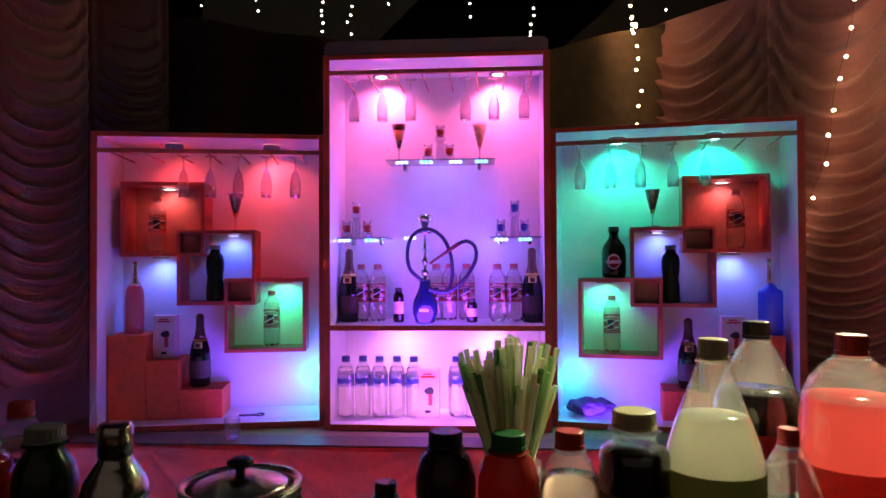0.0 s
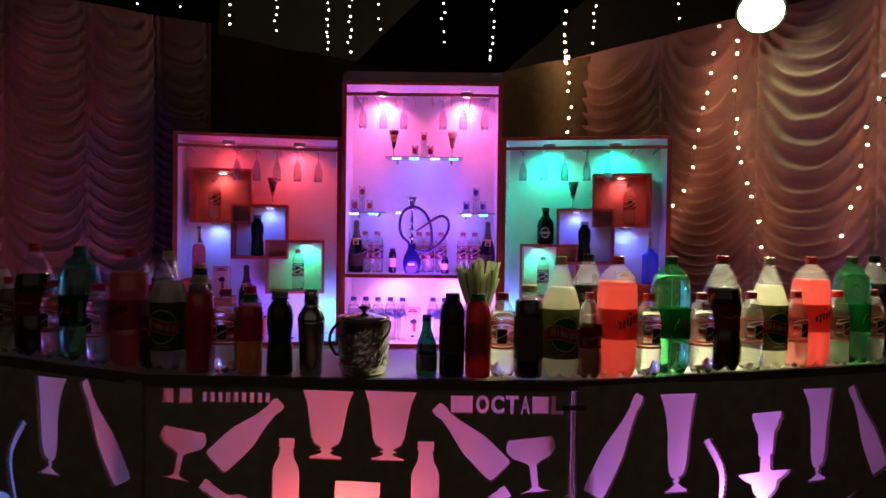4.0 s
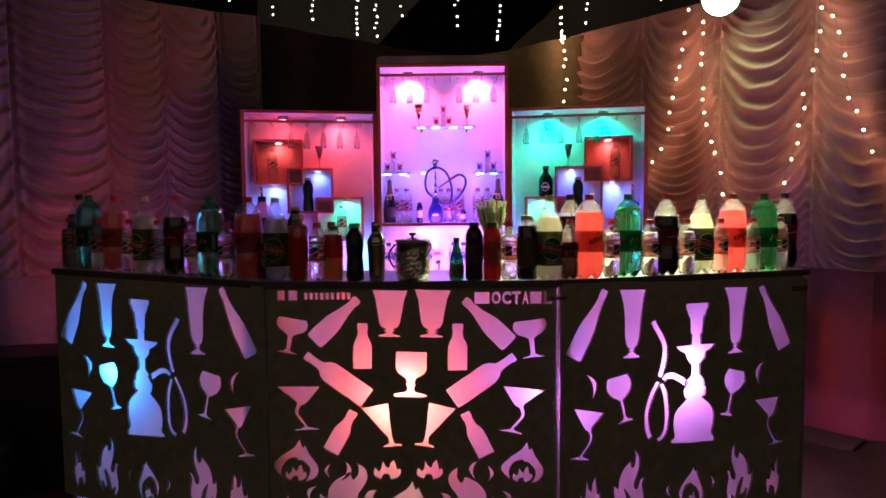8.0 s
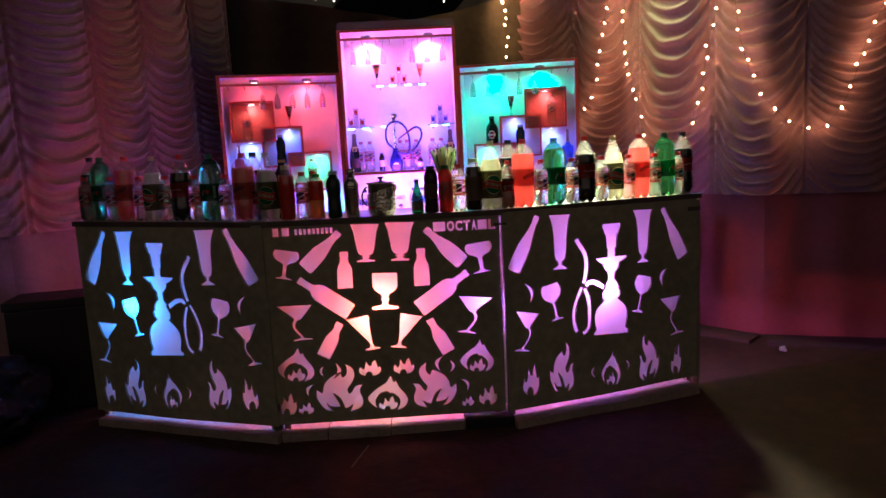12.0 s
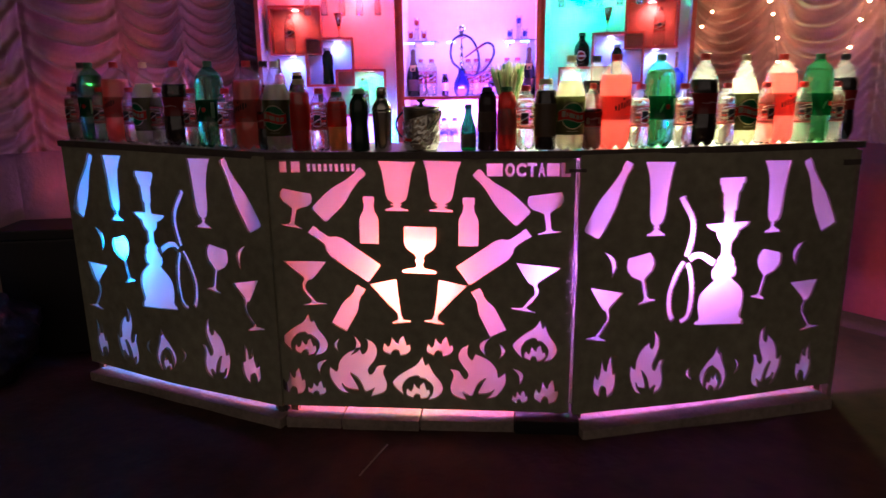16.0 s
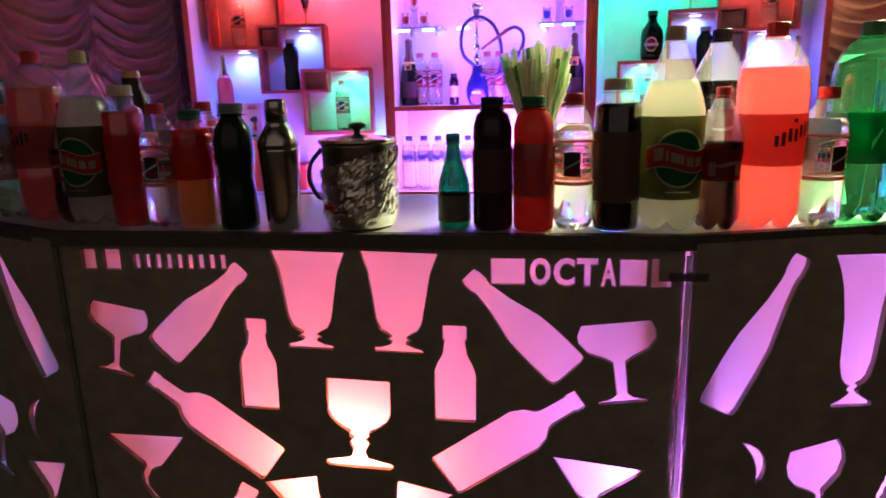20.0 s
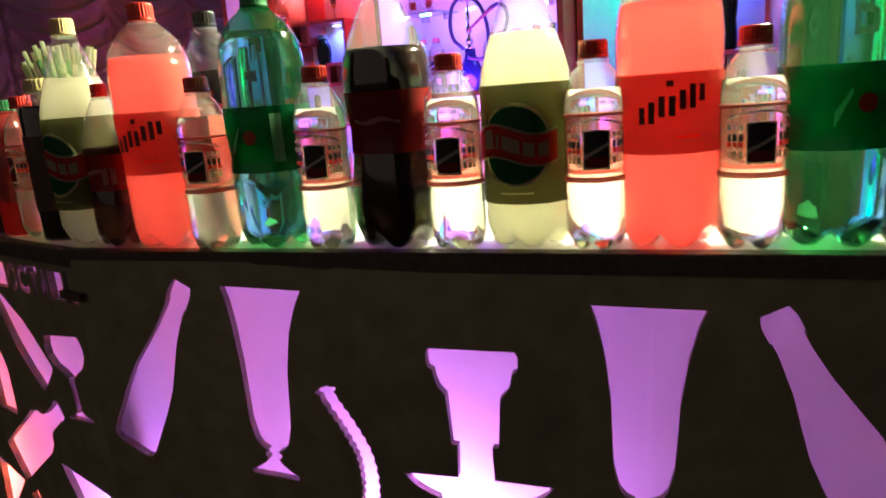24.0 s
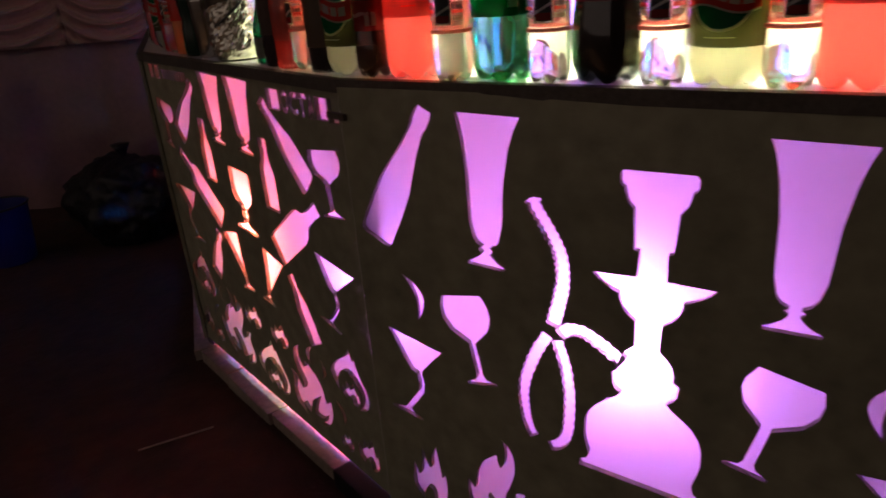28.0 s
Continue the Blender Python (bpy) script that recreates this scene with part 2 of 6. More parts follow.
def lathe(rows, seg=24, bm=None, lobes=0.0, lobe_top=0.0, closed=True, centre=(0, 0)):
    """A turned shape from rows of (radius, height); lobes gives a petal foot up to lobe_top."""
    bm = bm or bmesh.new()
    rings = []
    for r, z in rows:
        ring = []
        for k in range(seg):
            a = 2 * math.pi * k / seg
            rr, zz = r, z
            if lobes and z < lobe_top:
                w = (1 - z / lobe_top) * abs(math.cos(2.5 * a))
                rr = r * (1 - 0.22 * lobes * (1 - w) * (1 - z / lobe_top))
                zz = z + lobe_top * 0.55 * lobes * (1 - abs(math.cos(2.5 * a))) * (1 - z / lobe_top)
            ring.append(bm.verts.new((centre[0] + rr * math.cos(a), centre[1] + rr * math.sin(a), zz)))
        rings.append(ring)
    for a, b in zip(rings, rings[1:]):
        for k in range(seg):
            bm.faces.new((a[k], a[(k + 1) % seg], b[(k + 1) % seg], b[k]))
    if closed:
        for ring in (rings[0], rings[-1]):
            bm.faces.new(ring)
    return bm


def tube(points, radius, seg=8, bm=None, taper=None):
    """A round bar along points."""
    bm = bm or bmesh.new()
    pts = [Vector(p) for p in points]
    rings = []
    for k, p in enumerate(pts):
        d = (pts[min(k + 1, len(pts) - 1)] - pts[max(k - 1, 0)]).normalized()
        u = d.cross(Vector((0.31, 0.17, 0.93))).normalized()
        if u.length < 0.1:
            u = d.cross(Vector((1, 0, 0))).normalized()
        v = d.cross(u)
        r = radius if taper is None else radius + (taper - radius) * k / (len(pts) - 1)
        rings.append([bm.verts.new(p + r * (math.cos(2 * math.pi * s / seg) * u + math.sin(2 * math.pi * s / seg) * v)) for s in range(seg)])
    for a, b in zip(rings, rings[1:]):
        for k in range(seg):
            bm.faces.new((a[k], a[(k + 1) % seg], b[(k + 1) % seg], b[k]))
    bm.faces.new(rings[0])
    bm.faces.new(rings[-1])
    return bm


def smooth_path(points, n=6):
    """Catmull-Rom through points of any dimension."""
    pts = [Vector(p) for p in points]
    out = []
    for i in range(len(pts) - 1):
        p0, p1, p2, p3 = pts[max(i - 1, 0)], pts[i], pts[i + 1], pts[min(i + 2, len(pts) - 1)]
        for k in range(n):
            t = k / n
            out.append(0.5 * (2 * p1 + (p2 - p0) * t + (2 * p0 - 5 * p1 + 4 * p2 - p3) * t * t + (3 * p1 - p0 - 3 * p2 + p3) * t ** 3))
    return out + [pts[-1]]


def arc_strip(r, x0, x1, bottom, top, n=14, lift=0.0006):
    """A patch wrapped on a round label: bottom(x) and top(x) are heights over arc length x; faces -y."""
    bm = bmesh.new()
    cols = []
    for k in range(n + 1):
        x = x0 + (x1 - x0) * k / n
        a = x / r
        s, c = (r + lift) * math.sin(a), -(r + lift) * math.cos(a)
        cols.append((bm.verts.new((s, c, bottom(x))), bm.verts.new((s, c, top(x)))))
    for a, b in zip(cols, cols[1:]):
        if (a[0].co - a[1].co).length > 1e-5 or (b[0].co - b[1].co).length > 1e-5:
            bm.faces.new((a[0], b[0], b[1], a[1]))
    return bm


# ---- stencil outlines (flat, in metres) ----
def turned(rows, h):
    """A symmetric outline from rows of (height, half width), both in parts of h."""
    right = [(r * h, y * h) for y, r in rows]
    return right + [(-x, y) for x, y in reversed(right)]


def rounded(points, n=4):
    """A closed outline; points with a third value 1 stay sharp, the others are rounded."""
    out, k = [], len(points)
    for i in range(k):
        p0, p1, p2, p3 = (points[(i + d) % k] for d in (-1, 0, 1, 2))
        a = p1 if len(p1) > 2 else p0
        d = p2 if len(p2) > 2 else p3
        for s in range(n):
            t = s / n
            out.append(tuple(0.5 * (2 * p1[c] + (p2[c] - a[c]) * t + (2 * a[c] - 5 * p1[c] + 4 * p2[c] - d[c]) * t * t + (3 * p1[c] - a[c] - 3 * p2[c] + d[c]) * t ** 3) for c in (0, 1)))
    return out


def stroke(points, width, n=6, ribs=0, tip=False):
    """A ribbon along a path as a closed outline; ribs makes its edges beaded, tip gives it a mouthpiece."""
    mid = smooth_path([(x, y, 0) for x, y in points], n)
    left, right = [], []
    for k, p in enumerate(mid):
        d = (mid[min(k + 1, len(mid) - 1)] - mid[max(k - 1, 0)]).normalized()
        w = width / 2 * (1 + (0.3 if ribs and k % 2 else 0))
        if tip and k < 8:
            w = width / 2 * (0.62, 0.72, 1.5, 1.55, 1.1, 1.05, 1.2, 1.15)[k]
        left.append((p.x - d.y * w, p.y + d.x * w))
        right.append((p.x + d.y * w, p.y - d.x * w))
    return left + right[::-1]


def placed(outline, x, y, turn=0.0, sx=1.0, sy=1.0):
    c, s = math.cos(radians(turn)), math.sin(radians(turn))
    return [(x + c * px * sx - s * py * sy, y + s * px * sx + c * py * sy) for px, py in outline]


def between(rows, top, foot):
    """A turned outline laid with its foot at foot and its mouth at top."""
    dx, dy = top[0] - foot[0], top[1] - foot[1]
    h = math.hypot(dx, dy)
    return placed(turned(rows, h), foot[0], foot[1], math.degrees(math.atan2(dy, dx)) - 90)


CHAMPAGNE = [(0, .105), (.012, .145), (.05, .158), (.3, .158), (.45, .148), (.58, .115), (.7, .085), (.84, .066), (.88, .066), (.89, .076), (.96, .076), (1, .06)]
WINE = [(0, .135), (.02, .15), (.6, .15), (.68, .12), (.73, .07), (.76, .06), (.93, .056), (.94, .066), (1, .06)]
BEER = [(0, .19), (.02, .203), (.52, .203), (.62, .165), (.70, .118), (.84, .098), (.85, .118), (.98, .118), (1, .105)]
TUMBLER = [(0, .23), (.045, .235), (.06, .15), (.09, .07), (.11, .07), (.125, .125), (.14, .125), (.155, .07), (.18, .1), (.22, .18), (.32, .225), (.55, .26), (.8, .3), (1, .375)]
PILSNER = [(0, .14), (.025, .142), (.04, .1), (.075, .05), (.1, .03), (.115, .05), (.13, .05), (.145, .03), (.165, .07), (.2, .097), (.3, .122), (.6, .136), (.8, .163), (.92, .194), (1, .226)]
GOBLET = [(0, .33), (.03, .36), (.07, .35), (.1, .2), (.12, .09), (.2, .06), (.26, .1), (.3, .105), (.33, .06), (.36, .1), (.41, .1), (.44, .17), (.52, .28), (.62, .335), (1, .335)]
BALLOON = [(0, .28), (.03, .29), (.07, .12), (.12, .06), (.5, .07), (.56, .16), (.64, .34), (.76, .44), (.88, .445), (1, .39)]
TULIP = [(0, .15), (.035, .155), (.07, .06), (.12, .036), (.48, .034), (.53, .09), (.62, .19), (.75, .245), (.86, .245), (1, .2)]
HOOKAH = [(.018, .104), (.021, .107), (.036, .106), (.042, .094), (.056, .09), (.078, .097), (.1, .1), (.129, .099), (.15, .093), (.168, .08), (.184, .062), (.196, .046), (.205, .038), (.212, .048), (.222, .053), (.244, .055), (.249, .045), (.262, .046), (.276, .043), (.289, .034), (.302, .02), (.347, .021), (.355, .032), (.368, .044), (.384, .049), (.393, .050), (.3965, .060), (.403, .074), (.410, .084), (.417, .0915), (.423, .0965), (.4255, .0235), (.47, .022), (.4705, .03), (.537, .034), (.546, .043), (.557, .047), (.569, .049), (.572, .055), (.578, .0565), (.590, .0565), (.596, .053)]


def martini(h, side=1, rim=((-.42, 1.0), (.42, 1.06))):
    o = [*rim, (.06, .66), (.05, .6), (.1, .5), (.1, .38), (.02, .22), (-.06, .1), (-.02, .06), (.12, .03), (.12, 0), (-.34, 0), (-.34, .03), (-.14, .08), (-.05, .24), (.03, .38), (.03, .48), (-.02, .58), (-.1, .6), (-.16, .66)]
    return [(side * x * h, y * h) for x, y in o]


def cone_glass(h, side=1):
    o = [(-.42, .93), (.2, 1.0), (.2, .62), (.22, .2), (.26, .08), (.42, .05), (.42, 0), (.0, -.02), (.0, .03), (.14, .08), (.14, .2)]
    return [(side * x * h, y * h) for x, y in o]


def crescent(h, side=1, bulge=.42, thick=.22):
    out = [(side * h * bulge * (1 - (2 * t - 1) ** 2), h * t) for t in (k / 10 for k in range(11))]
    back = [(side * h * (bulge - thick) * (1 - (2 * t - 1) ** 2), h * t) for t in (k / 10 for k in range(1, 10))]
    return out + back[::-1]


def flame(kind):
    """Fire silhouettes in a unit box, x from -0.5 to 0.5, y from 0 to 1."""
    if kind == "big":
        return rounded([(-.14, .03, 1), (-.33, .08), (-.49, .3), (-.49, .5, 1), (-.37, .42), (-.33, .57), (-.2, .72), (.03, .83, 1), (.085, .72), (.17, .8), (.17, .93), (.13, 1.0, 1), (.29, .9), (.33, .75), (.26, .6), (.16, .47), (.2, .38), (.27, .43), (.34, .53), (.49, .55, 1), (.42, .43), (.48, .23), (.42, .08), (.19, 0, 1), (.27, .15, 1), (.11, .08), (.06, .17), (-.01, .3), (-.15, .4, 1), (-.04, .2), (-.02, .12), (-.12, .12), (-.24, .15), (-.3, .21, 1), (-.24, .1)])
    if kind == "pair":
        return rounded([(-.3, 0, 1), (-.5, .2), (-.46, .42), (-.36, .54), (-.38, .36), (-.22, .3), (-.24, .5), (-.06, .72), (.06, .84), (.04, 1.0, 1), (.26, .84), (.2, .62), (.12, .5), (.26, .42), (.34, .3), (.38, .5), (.5, .52, 1), (.48, .2), (.34, .06), (.2, 0, 1), (.28, .18), (.16, .3), (.02, .18), (-.06, .34), (-.16, .2), (-.1, .06)])
    if kind == "small":
        return rounded([(-.2, .02, 1), (-.45, .18), (-.48, .37), (-.42, .63, 1), (-.3, .44), (-.2, .59), (-.15, .93, 1), (-.02, .67), (.08, .63), (.12, .81), (.27, 1.0, 1), (.35, .63), (.38, .52), (.48, .59, 1), (.5, .3), (.35, .07), (.12, 0, 1), (.08, .22), (-.08, .27), (-.19, .15)])
    return rounded([(-.28, .09, 1), (-.46, .28), (-.48, .44), (-.26, .65), (-.02, .81), (.11, 1.0, 1), (.165, .81), (.23, .86, 1), (.31, .65), (.47, .42), (.5, .23), (.39, .07), (.21, 0, 1), (.31, .19), (.29, .35), (.145, .49), (.06, .5, 1), (0, .56), (-.18, .51), (-.3, .35), (-.31, .21)])


def fire(kind, x0, y0, x1, y1, flip=1):
    return placed(flame(kind), (x0 + x1) / 2, y0, 0, flip * (x1 - x0), y1 - y0)


def ring_fire(x0, y0, x1, y1):
    w, h = x1 - x0, y1 - y0
    return [fire("drop", x0, y0, x1, y1), fire("small", x0 + .26 * w, y0 + .02 * h, x1 - .26 * w, y0 + .42 * h)]


def rect(x0, y0, x1, y1):
    return [(x0, y0), (x1, y0), (x1, y1), (x0, y1)]


def letters(text, x, y, size, squeeze=1.0):
    """Outlines of lettering in the built-in font."""
    cu = bpy.data.curves.new("lettering", "FONT")
    cu.space_character = 1.12
    cu.body, cu.size, cu.resolution_u, cu.offset = text, size, 3, 0.0036
    ob = bpy.data.objects.new("lettering", cu)
    scene.collection.objects.link(ob)
    bpy.context.view_layer.update()
    me = ob.to_mesh()
    count = {}
    for p in me.polygons:
        for e in p.edge_keys:
            count[e] = count.get(e, 0) + 1
    near = {}
    for (a, b), c in count.items():
        if c == 1:
            near.setdefault(a, []).append(b)
            near.setdefault(b, []).append(a)
    loops, done = [], set()
    for s in near:
        if s in done:
            continue
        loop, prev, cur = [], None, s
        while cur not in done:
            done.add(cur)
            v = me.vertices[cur].co
            loop.append((x + v.x * squeeze, y + v.y))
            step = [k for k in near[cur] if k != prev and k not in done]
            if not step:
                break
            prev, cur = cur, step[0]
        if len(loop) > 2:
            loops.append(loop)
    ob.to_mesh_clear()
    bpy.data.objects.remove(ob)
    bpy.data.curves.remove(cu)
    return loops


def boxed(loops, x0, y0, x1, y1):
    """Outlines stretched to fill a box."""
    xs, ys = [p[0] for lp in loops for p in lp], [p[1] for lp in loops for p in lp]
    fx, fy = (x1 - x0) / (max(xs) - min(xs)), (y1 - y0) / (max(ys) - min(ys))
    return [[(x0 + (px - min(xs)) * fx, y0 + (py - min(ys)) * fy) for px, py in lp] for lp in loops]


from mathutils.geometry import delaunay_2d_cdt


def stencil(width, z0, z1, holes, thick, start=0.0, cells=0):
    """A board with holes cut through it, standing in the xz plane; its front is y = 0."""
    loops = [rect(start, z0, width, z1)] + holes
    pts, edges = [], []
    for lp in loops:
        n0 = len(pts)
        pts += [Vector(p) for p in lp]
        edges += [(n0 + k, n0 + (k + 1) % len(lp)) for k in range(len(lp))]
    for i in range(cells + 1 if cells else 0):
        pts += [Vector((min(width - 1e-3, max(start + 1e-3, width * i / cells)), z0 + 1e-3 + (z1 - z0 - 2e-3) * k / 12)) for k in range(13)]
    vs, _, fs, *_ = delaunay_2d_cdt(pts, edges, [], 0, 1e-5)
    a = np.array([pts[e[0]] for e in edges])
    b = np.array([pts[e[1]] for e in edges])
    bm = bmesh.new()
    front = [bm.verts.new((v.x, 0, v.y)) for v in vs]
    back = [bm.verts.new((v.x, thick, v.y)) for v in vs]
    use = {}
    for f in fs:
        cx, cy = sum(vs[i].x for i in f) / len(f) + 1.7e-7, sum(vs[i].y for i in f) / len(f) + 2.3e-7
        with np.errstate(divide="ignore", invalid="ignore"):
            cross = ((a[:, 1] > cy) != (b[:, 1] > cy)) & (cx < (b[:, 0] - a[:, 0]) * (cy - a[:, 1]) / (b[:, 1] - a[:, 1]) + a[:, 0])
        if cross.sum() % 2:
            bm.faces.new([front[i] for i in f])
            bm.faces.new([back[i] for i in reversed(f)])
            for i, j in zip(f, list(f[1:]) + [f[0]]):
                k = (min(i, j), max(i, j))
                use[k] = use.get(k, 0) + 1
    for (i, j), c in use.items():
        if c == 1:
            bm.faces.new((front[i], front[j], back[j], back[i]))
    return bm


# ---- ground ----
def ground():
    bm = bmesh.new()
    n = 90
    grid = [[bm.verts.new((x * 0.12 - 5.4, y * 0.12 - 6.5, FLOOR_Z + 0.012 * noise.noise((x * 0.13, y * 0.13, 3)) + 0.004 * noise.noise((x * 0.6, y * 0.6, 8)) - 0.012)) for y in range(n + 8)] for x in range(n + 1)]
    for x in range(n):
        for y in range(n + 7):
            bm.faces.new((grid[x][y], grid[x + 1][y], grid[x + 1][y + 1], grid[x][y + 1]))
    ring = []
    for x, y in ((-60, -60), (60, -60), (60, 60), (-60, 60)):
        ring.append(bm.verts.new((x, y, FLOOR_Z - 0.012)))
    edge = [[grid[k][0] for k in range(n + 1)], [grid[n][k] for k in range(n + 8)], [grid[k][n + 7] for k in range(n, -1, -1)], [grid[0][k] for k in range(n + 7, -1, -1)]]
    for k in range(4):
        bm.faces.new(edge[k] + [ring[(k + 1) % 4], ring[k]])
    tagged(part("ground", bm, M_floor, smooth=True), "dark trodden brown ground under the bar, lightly uneven", "ground", kind="structure")


ground()


# ---- festoon curtains ----
def along(path, s):
    """The point at s metres along a path on the plan, and the way there."""
    pts = [Vector((*p, 0)) for p in path]
    for p, q in zip(pts, pts[1:]):
        if s <= (q - p).length or q is pts[-1]:
            d = (q - p).normalized()
            return p + d * s, d
        s -= (q - p).length


def festoon(name, path, edges, z0, z1, label, material=None, seed=0, sag=(0.17, 0.25), plain=0.0, pitches=(0.068, 0.082)):
    """A curtain along a path in gathered columns between edges, each with hanging swags; plain leaves its top flat."""
    rnd = random.Random(seed)
    bm = bmesh.new()
    per, rows, prev = 40, int((z1[1] - z0) / 0.008), None
    cols = len(edges) - 1
    for c in range(cols):
        drop, pitch = rnd.uniform(*sag), rnd.uniform(*pitches)
        for k in range(per + (c == cols - 1)):
            u = k / per
            x = edges[c] + u * (edges[c + 1] - edges[c])
            top = z1[0] + (z1[1] - z1[0]) * (x - edges[0]) / (edges[-1] - edges[0])
            spot_, d = along(path, x)
            out = Vector((d.y, -d.x, 0))
            arch = 1 - abs(2 * u - 1) ** 2.3
            line = []
            for r in range(rows + 1):
                z = z0 + (top - z0) * r / rows
                warp = 0.30 * noise.noise((x * 2.1, z * 1.6, seed * 5.1 + c)) + 0.10 * noise.noise((x * 7, z * 6, seed + 3.3))
                ph = (z + drop * arch * (0.95 + 0.3 * warp)) / (pitch * (1 + 0.08 * math.sin(2.3 * z + c))) + warp
                saw = ph - math.floor(ph)
                ridge = math.exp(-((saw - 0.66) / (0.11 if saw > 0.66 else 0.27)) ** 2)
                fold = ridge + 0.22 * math.exp(-((saw - 0.14) / 0.06) ** 2) * (0.6 + warp)
                full = arch ** 0.55
                soft = min(1, max(0, (top - z) / plain)) if plain else 1
                gather = 0.016 * math.sin(u * 40 + 3 * warp) * (1 - arch) ** 2
                depth = 0.02 + 0.46 * pitch * fold * (0.3 + 0.7 * full) * soft + 0.04 * full * (0.4 + 0.6 * soft) + gather
                line.append(bm.verts.new(spot_ + out * depth + Vector((0, 0, z))))
            if prev:
                for r in range(rows):
                    bm.faces.new((prev[r], line[r], line[r + 1], prev[r + 1]))
            prev = line
    tagged(part(name, bm, material or M_curtain, smooth=True), label, "curtain", kind="structure")


def plain_cloth(name, a, b, z0, z1, material, label, wave=0.012, pitch=0.35, off=0.0):
    """A hanging cloth from a to b; z1 is its top, or its tops at both ends."""
    a, b = Vector((*a, 0)), Vector((*b, 0))
    tops = z1 if isinstance(z1, tuple) else (z1, z1)
    d = b - a
    n, length = max(4, int(d.length / 0.03)), d.length
    d.normalize()
    out = Vector((d.y, -d.x, 0))
    bm = bmesh.new()
    rows = 12
    cols = []
    for k in range(n + 1):
        x = length * k / n
        cols.append([bm.verts.new(a + d * x + out * (off + wave * (math.sin(x / pitch * 6.28 + 1.5 * noise.noise((x, r * 0.2, 1))) + noise.noise((x * 3, r * 0.3, 7)))) + Vector((0, 0, z0 + (tops[0] + (tops[1] - tops[0]) * k / n - z0) * r / rows))) for r in range(rows + 1)])
    for p, q in zip(cols, cols[1:]):
        for r in range(rows):
            bm.faces.new((p[r], q[r], q[r + 1], p[r + 1]))
    tagged(part(name, bm, material, smooth=True), label, "cloth wall", kind="structure")


HEM = 0.92
RIGHT_WALL = [(1.02, 2.86), (1.42, 2.42), (2.52, 1.20), (4.6, 0.42)]
LEFT_WALL = [(-3.6, -0.7), (-2.42, 1.12), (-1.30, 2.42)]
festoon("wall_right_curtain", RIGHT_WALL, [0.12, 0.75, 1.33, 1.90, 2.46], HEM, (2.60, 2.63), "dusty rose satin festoon curtain with looped swags", seed=1, plain=0.22)
festoon("wall_right_front_curtain", RIGHT_WALL, [2.46, 3.03, 3.62, 4.2], HEM, (2.63, 2.72), "dusty rose satin festoon curtain with looped swags", seed=2)
festoon("wall_left_curtain", LEFT_WALL, [0.0, 0.6, 1.2, 1.75, 2.29, 2.80, 3.18, 3.56], HEM, (2.44, 2.66), "dusty rose satin festoon curtain in gathered columns", seed=3, sag=(0.11, 0.16), plain=0.12, pitches=(0.098, 0.115))
# the last column gets no light; its shade is in the darker cloth colour
festoon("wall_left_shaded_curtain", LEFT_WALL, [3.56, 3.92], HEM, (2.66, 2.70), "festoon curtain column beside the cabinets, coloured dark maroon for shade", M_curtainshade, seed=4, sag=(0.08, 0.1), plain=0.6)
for nm, p, q in (("wall_right_skirting", RIGHT_WALL[1], RIGHT_WALL[2]), ("wall_right_front_skirting", RIGHT_WALL[2], RIGHT_WALL[3]), ("wall_left_skirting", LEFT_WALL[1], LEFT_WALL[2]), ("wall_left_front_skirting", LEFT_WALL[0], LEFT_WALL[1])):
    plain_cloth(nm, p, q, FLOOR_Z - 0.02, HEM + 0.05, M_plainred if "right" in nm else M_plain, "plain red cloth below the festoon curtain" if "right" in nm else "plain pinkish cloth below the festoon curtain")
def ground_strip(name, a, b):
    """A flat dark strip on the ground along a wall."""
    a, b = Vector((*a, 0)), Vector((*b, 0))
    d = (b - a).normalized()
    out, n, bm = Vector((d.y, -d.x, 0)), 40, bmesh.new()
    rows = []
    for k in range(n + 1):
        p = a + (b - a) * k / n
        w = 0.24 + 0.03 * noise.noise((p.x * 2, p.y * 2, 4))
        rows.append([bm.verts.new(p + out * o + Vector((0, 0, FLOOR_Z + z + 0.003 * noise.noise((p.x * 5, o * 9, 2))))) for o, z in ((0.02, 0.006), (w * 0.5, 0.009), (w, 0.004), (w + 0.004, -0.02))])
    for p, q in zip(rows, rows[1:]):
        for k in range(3):
            bm.faces.new((p[k], q[k], q[k + 1], p[k + 1]))
    tagged(part(name, bm, M_dark, smooth=True), "dark strip on the ground along the wall", "ground cloth", kind="structure")


ground_strip("dark_strip_right", RIGHT_WALL[1], RIGHT_WALL[2])
ground_strip("dark_strip_right_front", RIGHT_WALL[2], RIGHT_WALL[3])
plain_cloth("wall_back", (-1.75, 2.66), (0.25, 2.66), FLOOR_Z - 0.02, (2.79, 2.42), M_dark, "dark maroon cloth wall behind the shelves", 0.02, 0.5)
# the curtain runs on here in weak light; the olive colour holds that dimness
plain_cloth("wall_back_shaded", (0.25, 2.66), (1.45, 2.60), FLOOR_Z - 0.02, (2.42, 2.64), M_backshade, "cloth wall behind the shelves, coloured dark olive for weak light", 0.02, 0.5)


def far_walls():
    """Added dark cloth: unseen at the sides, and far back to hide the ambient background."""
    for nm, p, q in (("wall_side_right", (4.6, 0.5), (5, -4.5)), ("wall_side_left", (-5, -4.5), (-3.6, -0.6)), ("far_backdrop", (-7, 7.5), (7, 7.5))):
        plain_cloth(nm, p, q, FLOOR_Z - 0.02, 4.2 if nm != "far_backdrop" else 4.7, M_dark if nm != "far_backdrop" else M_night, "dark cloth added to close off the surroundings", 0.03, 0.6)


far_walls()


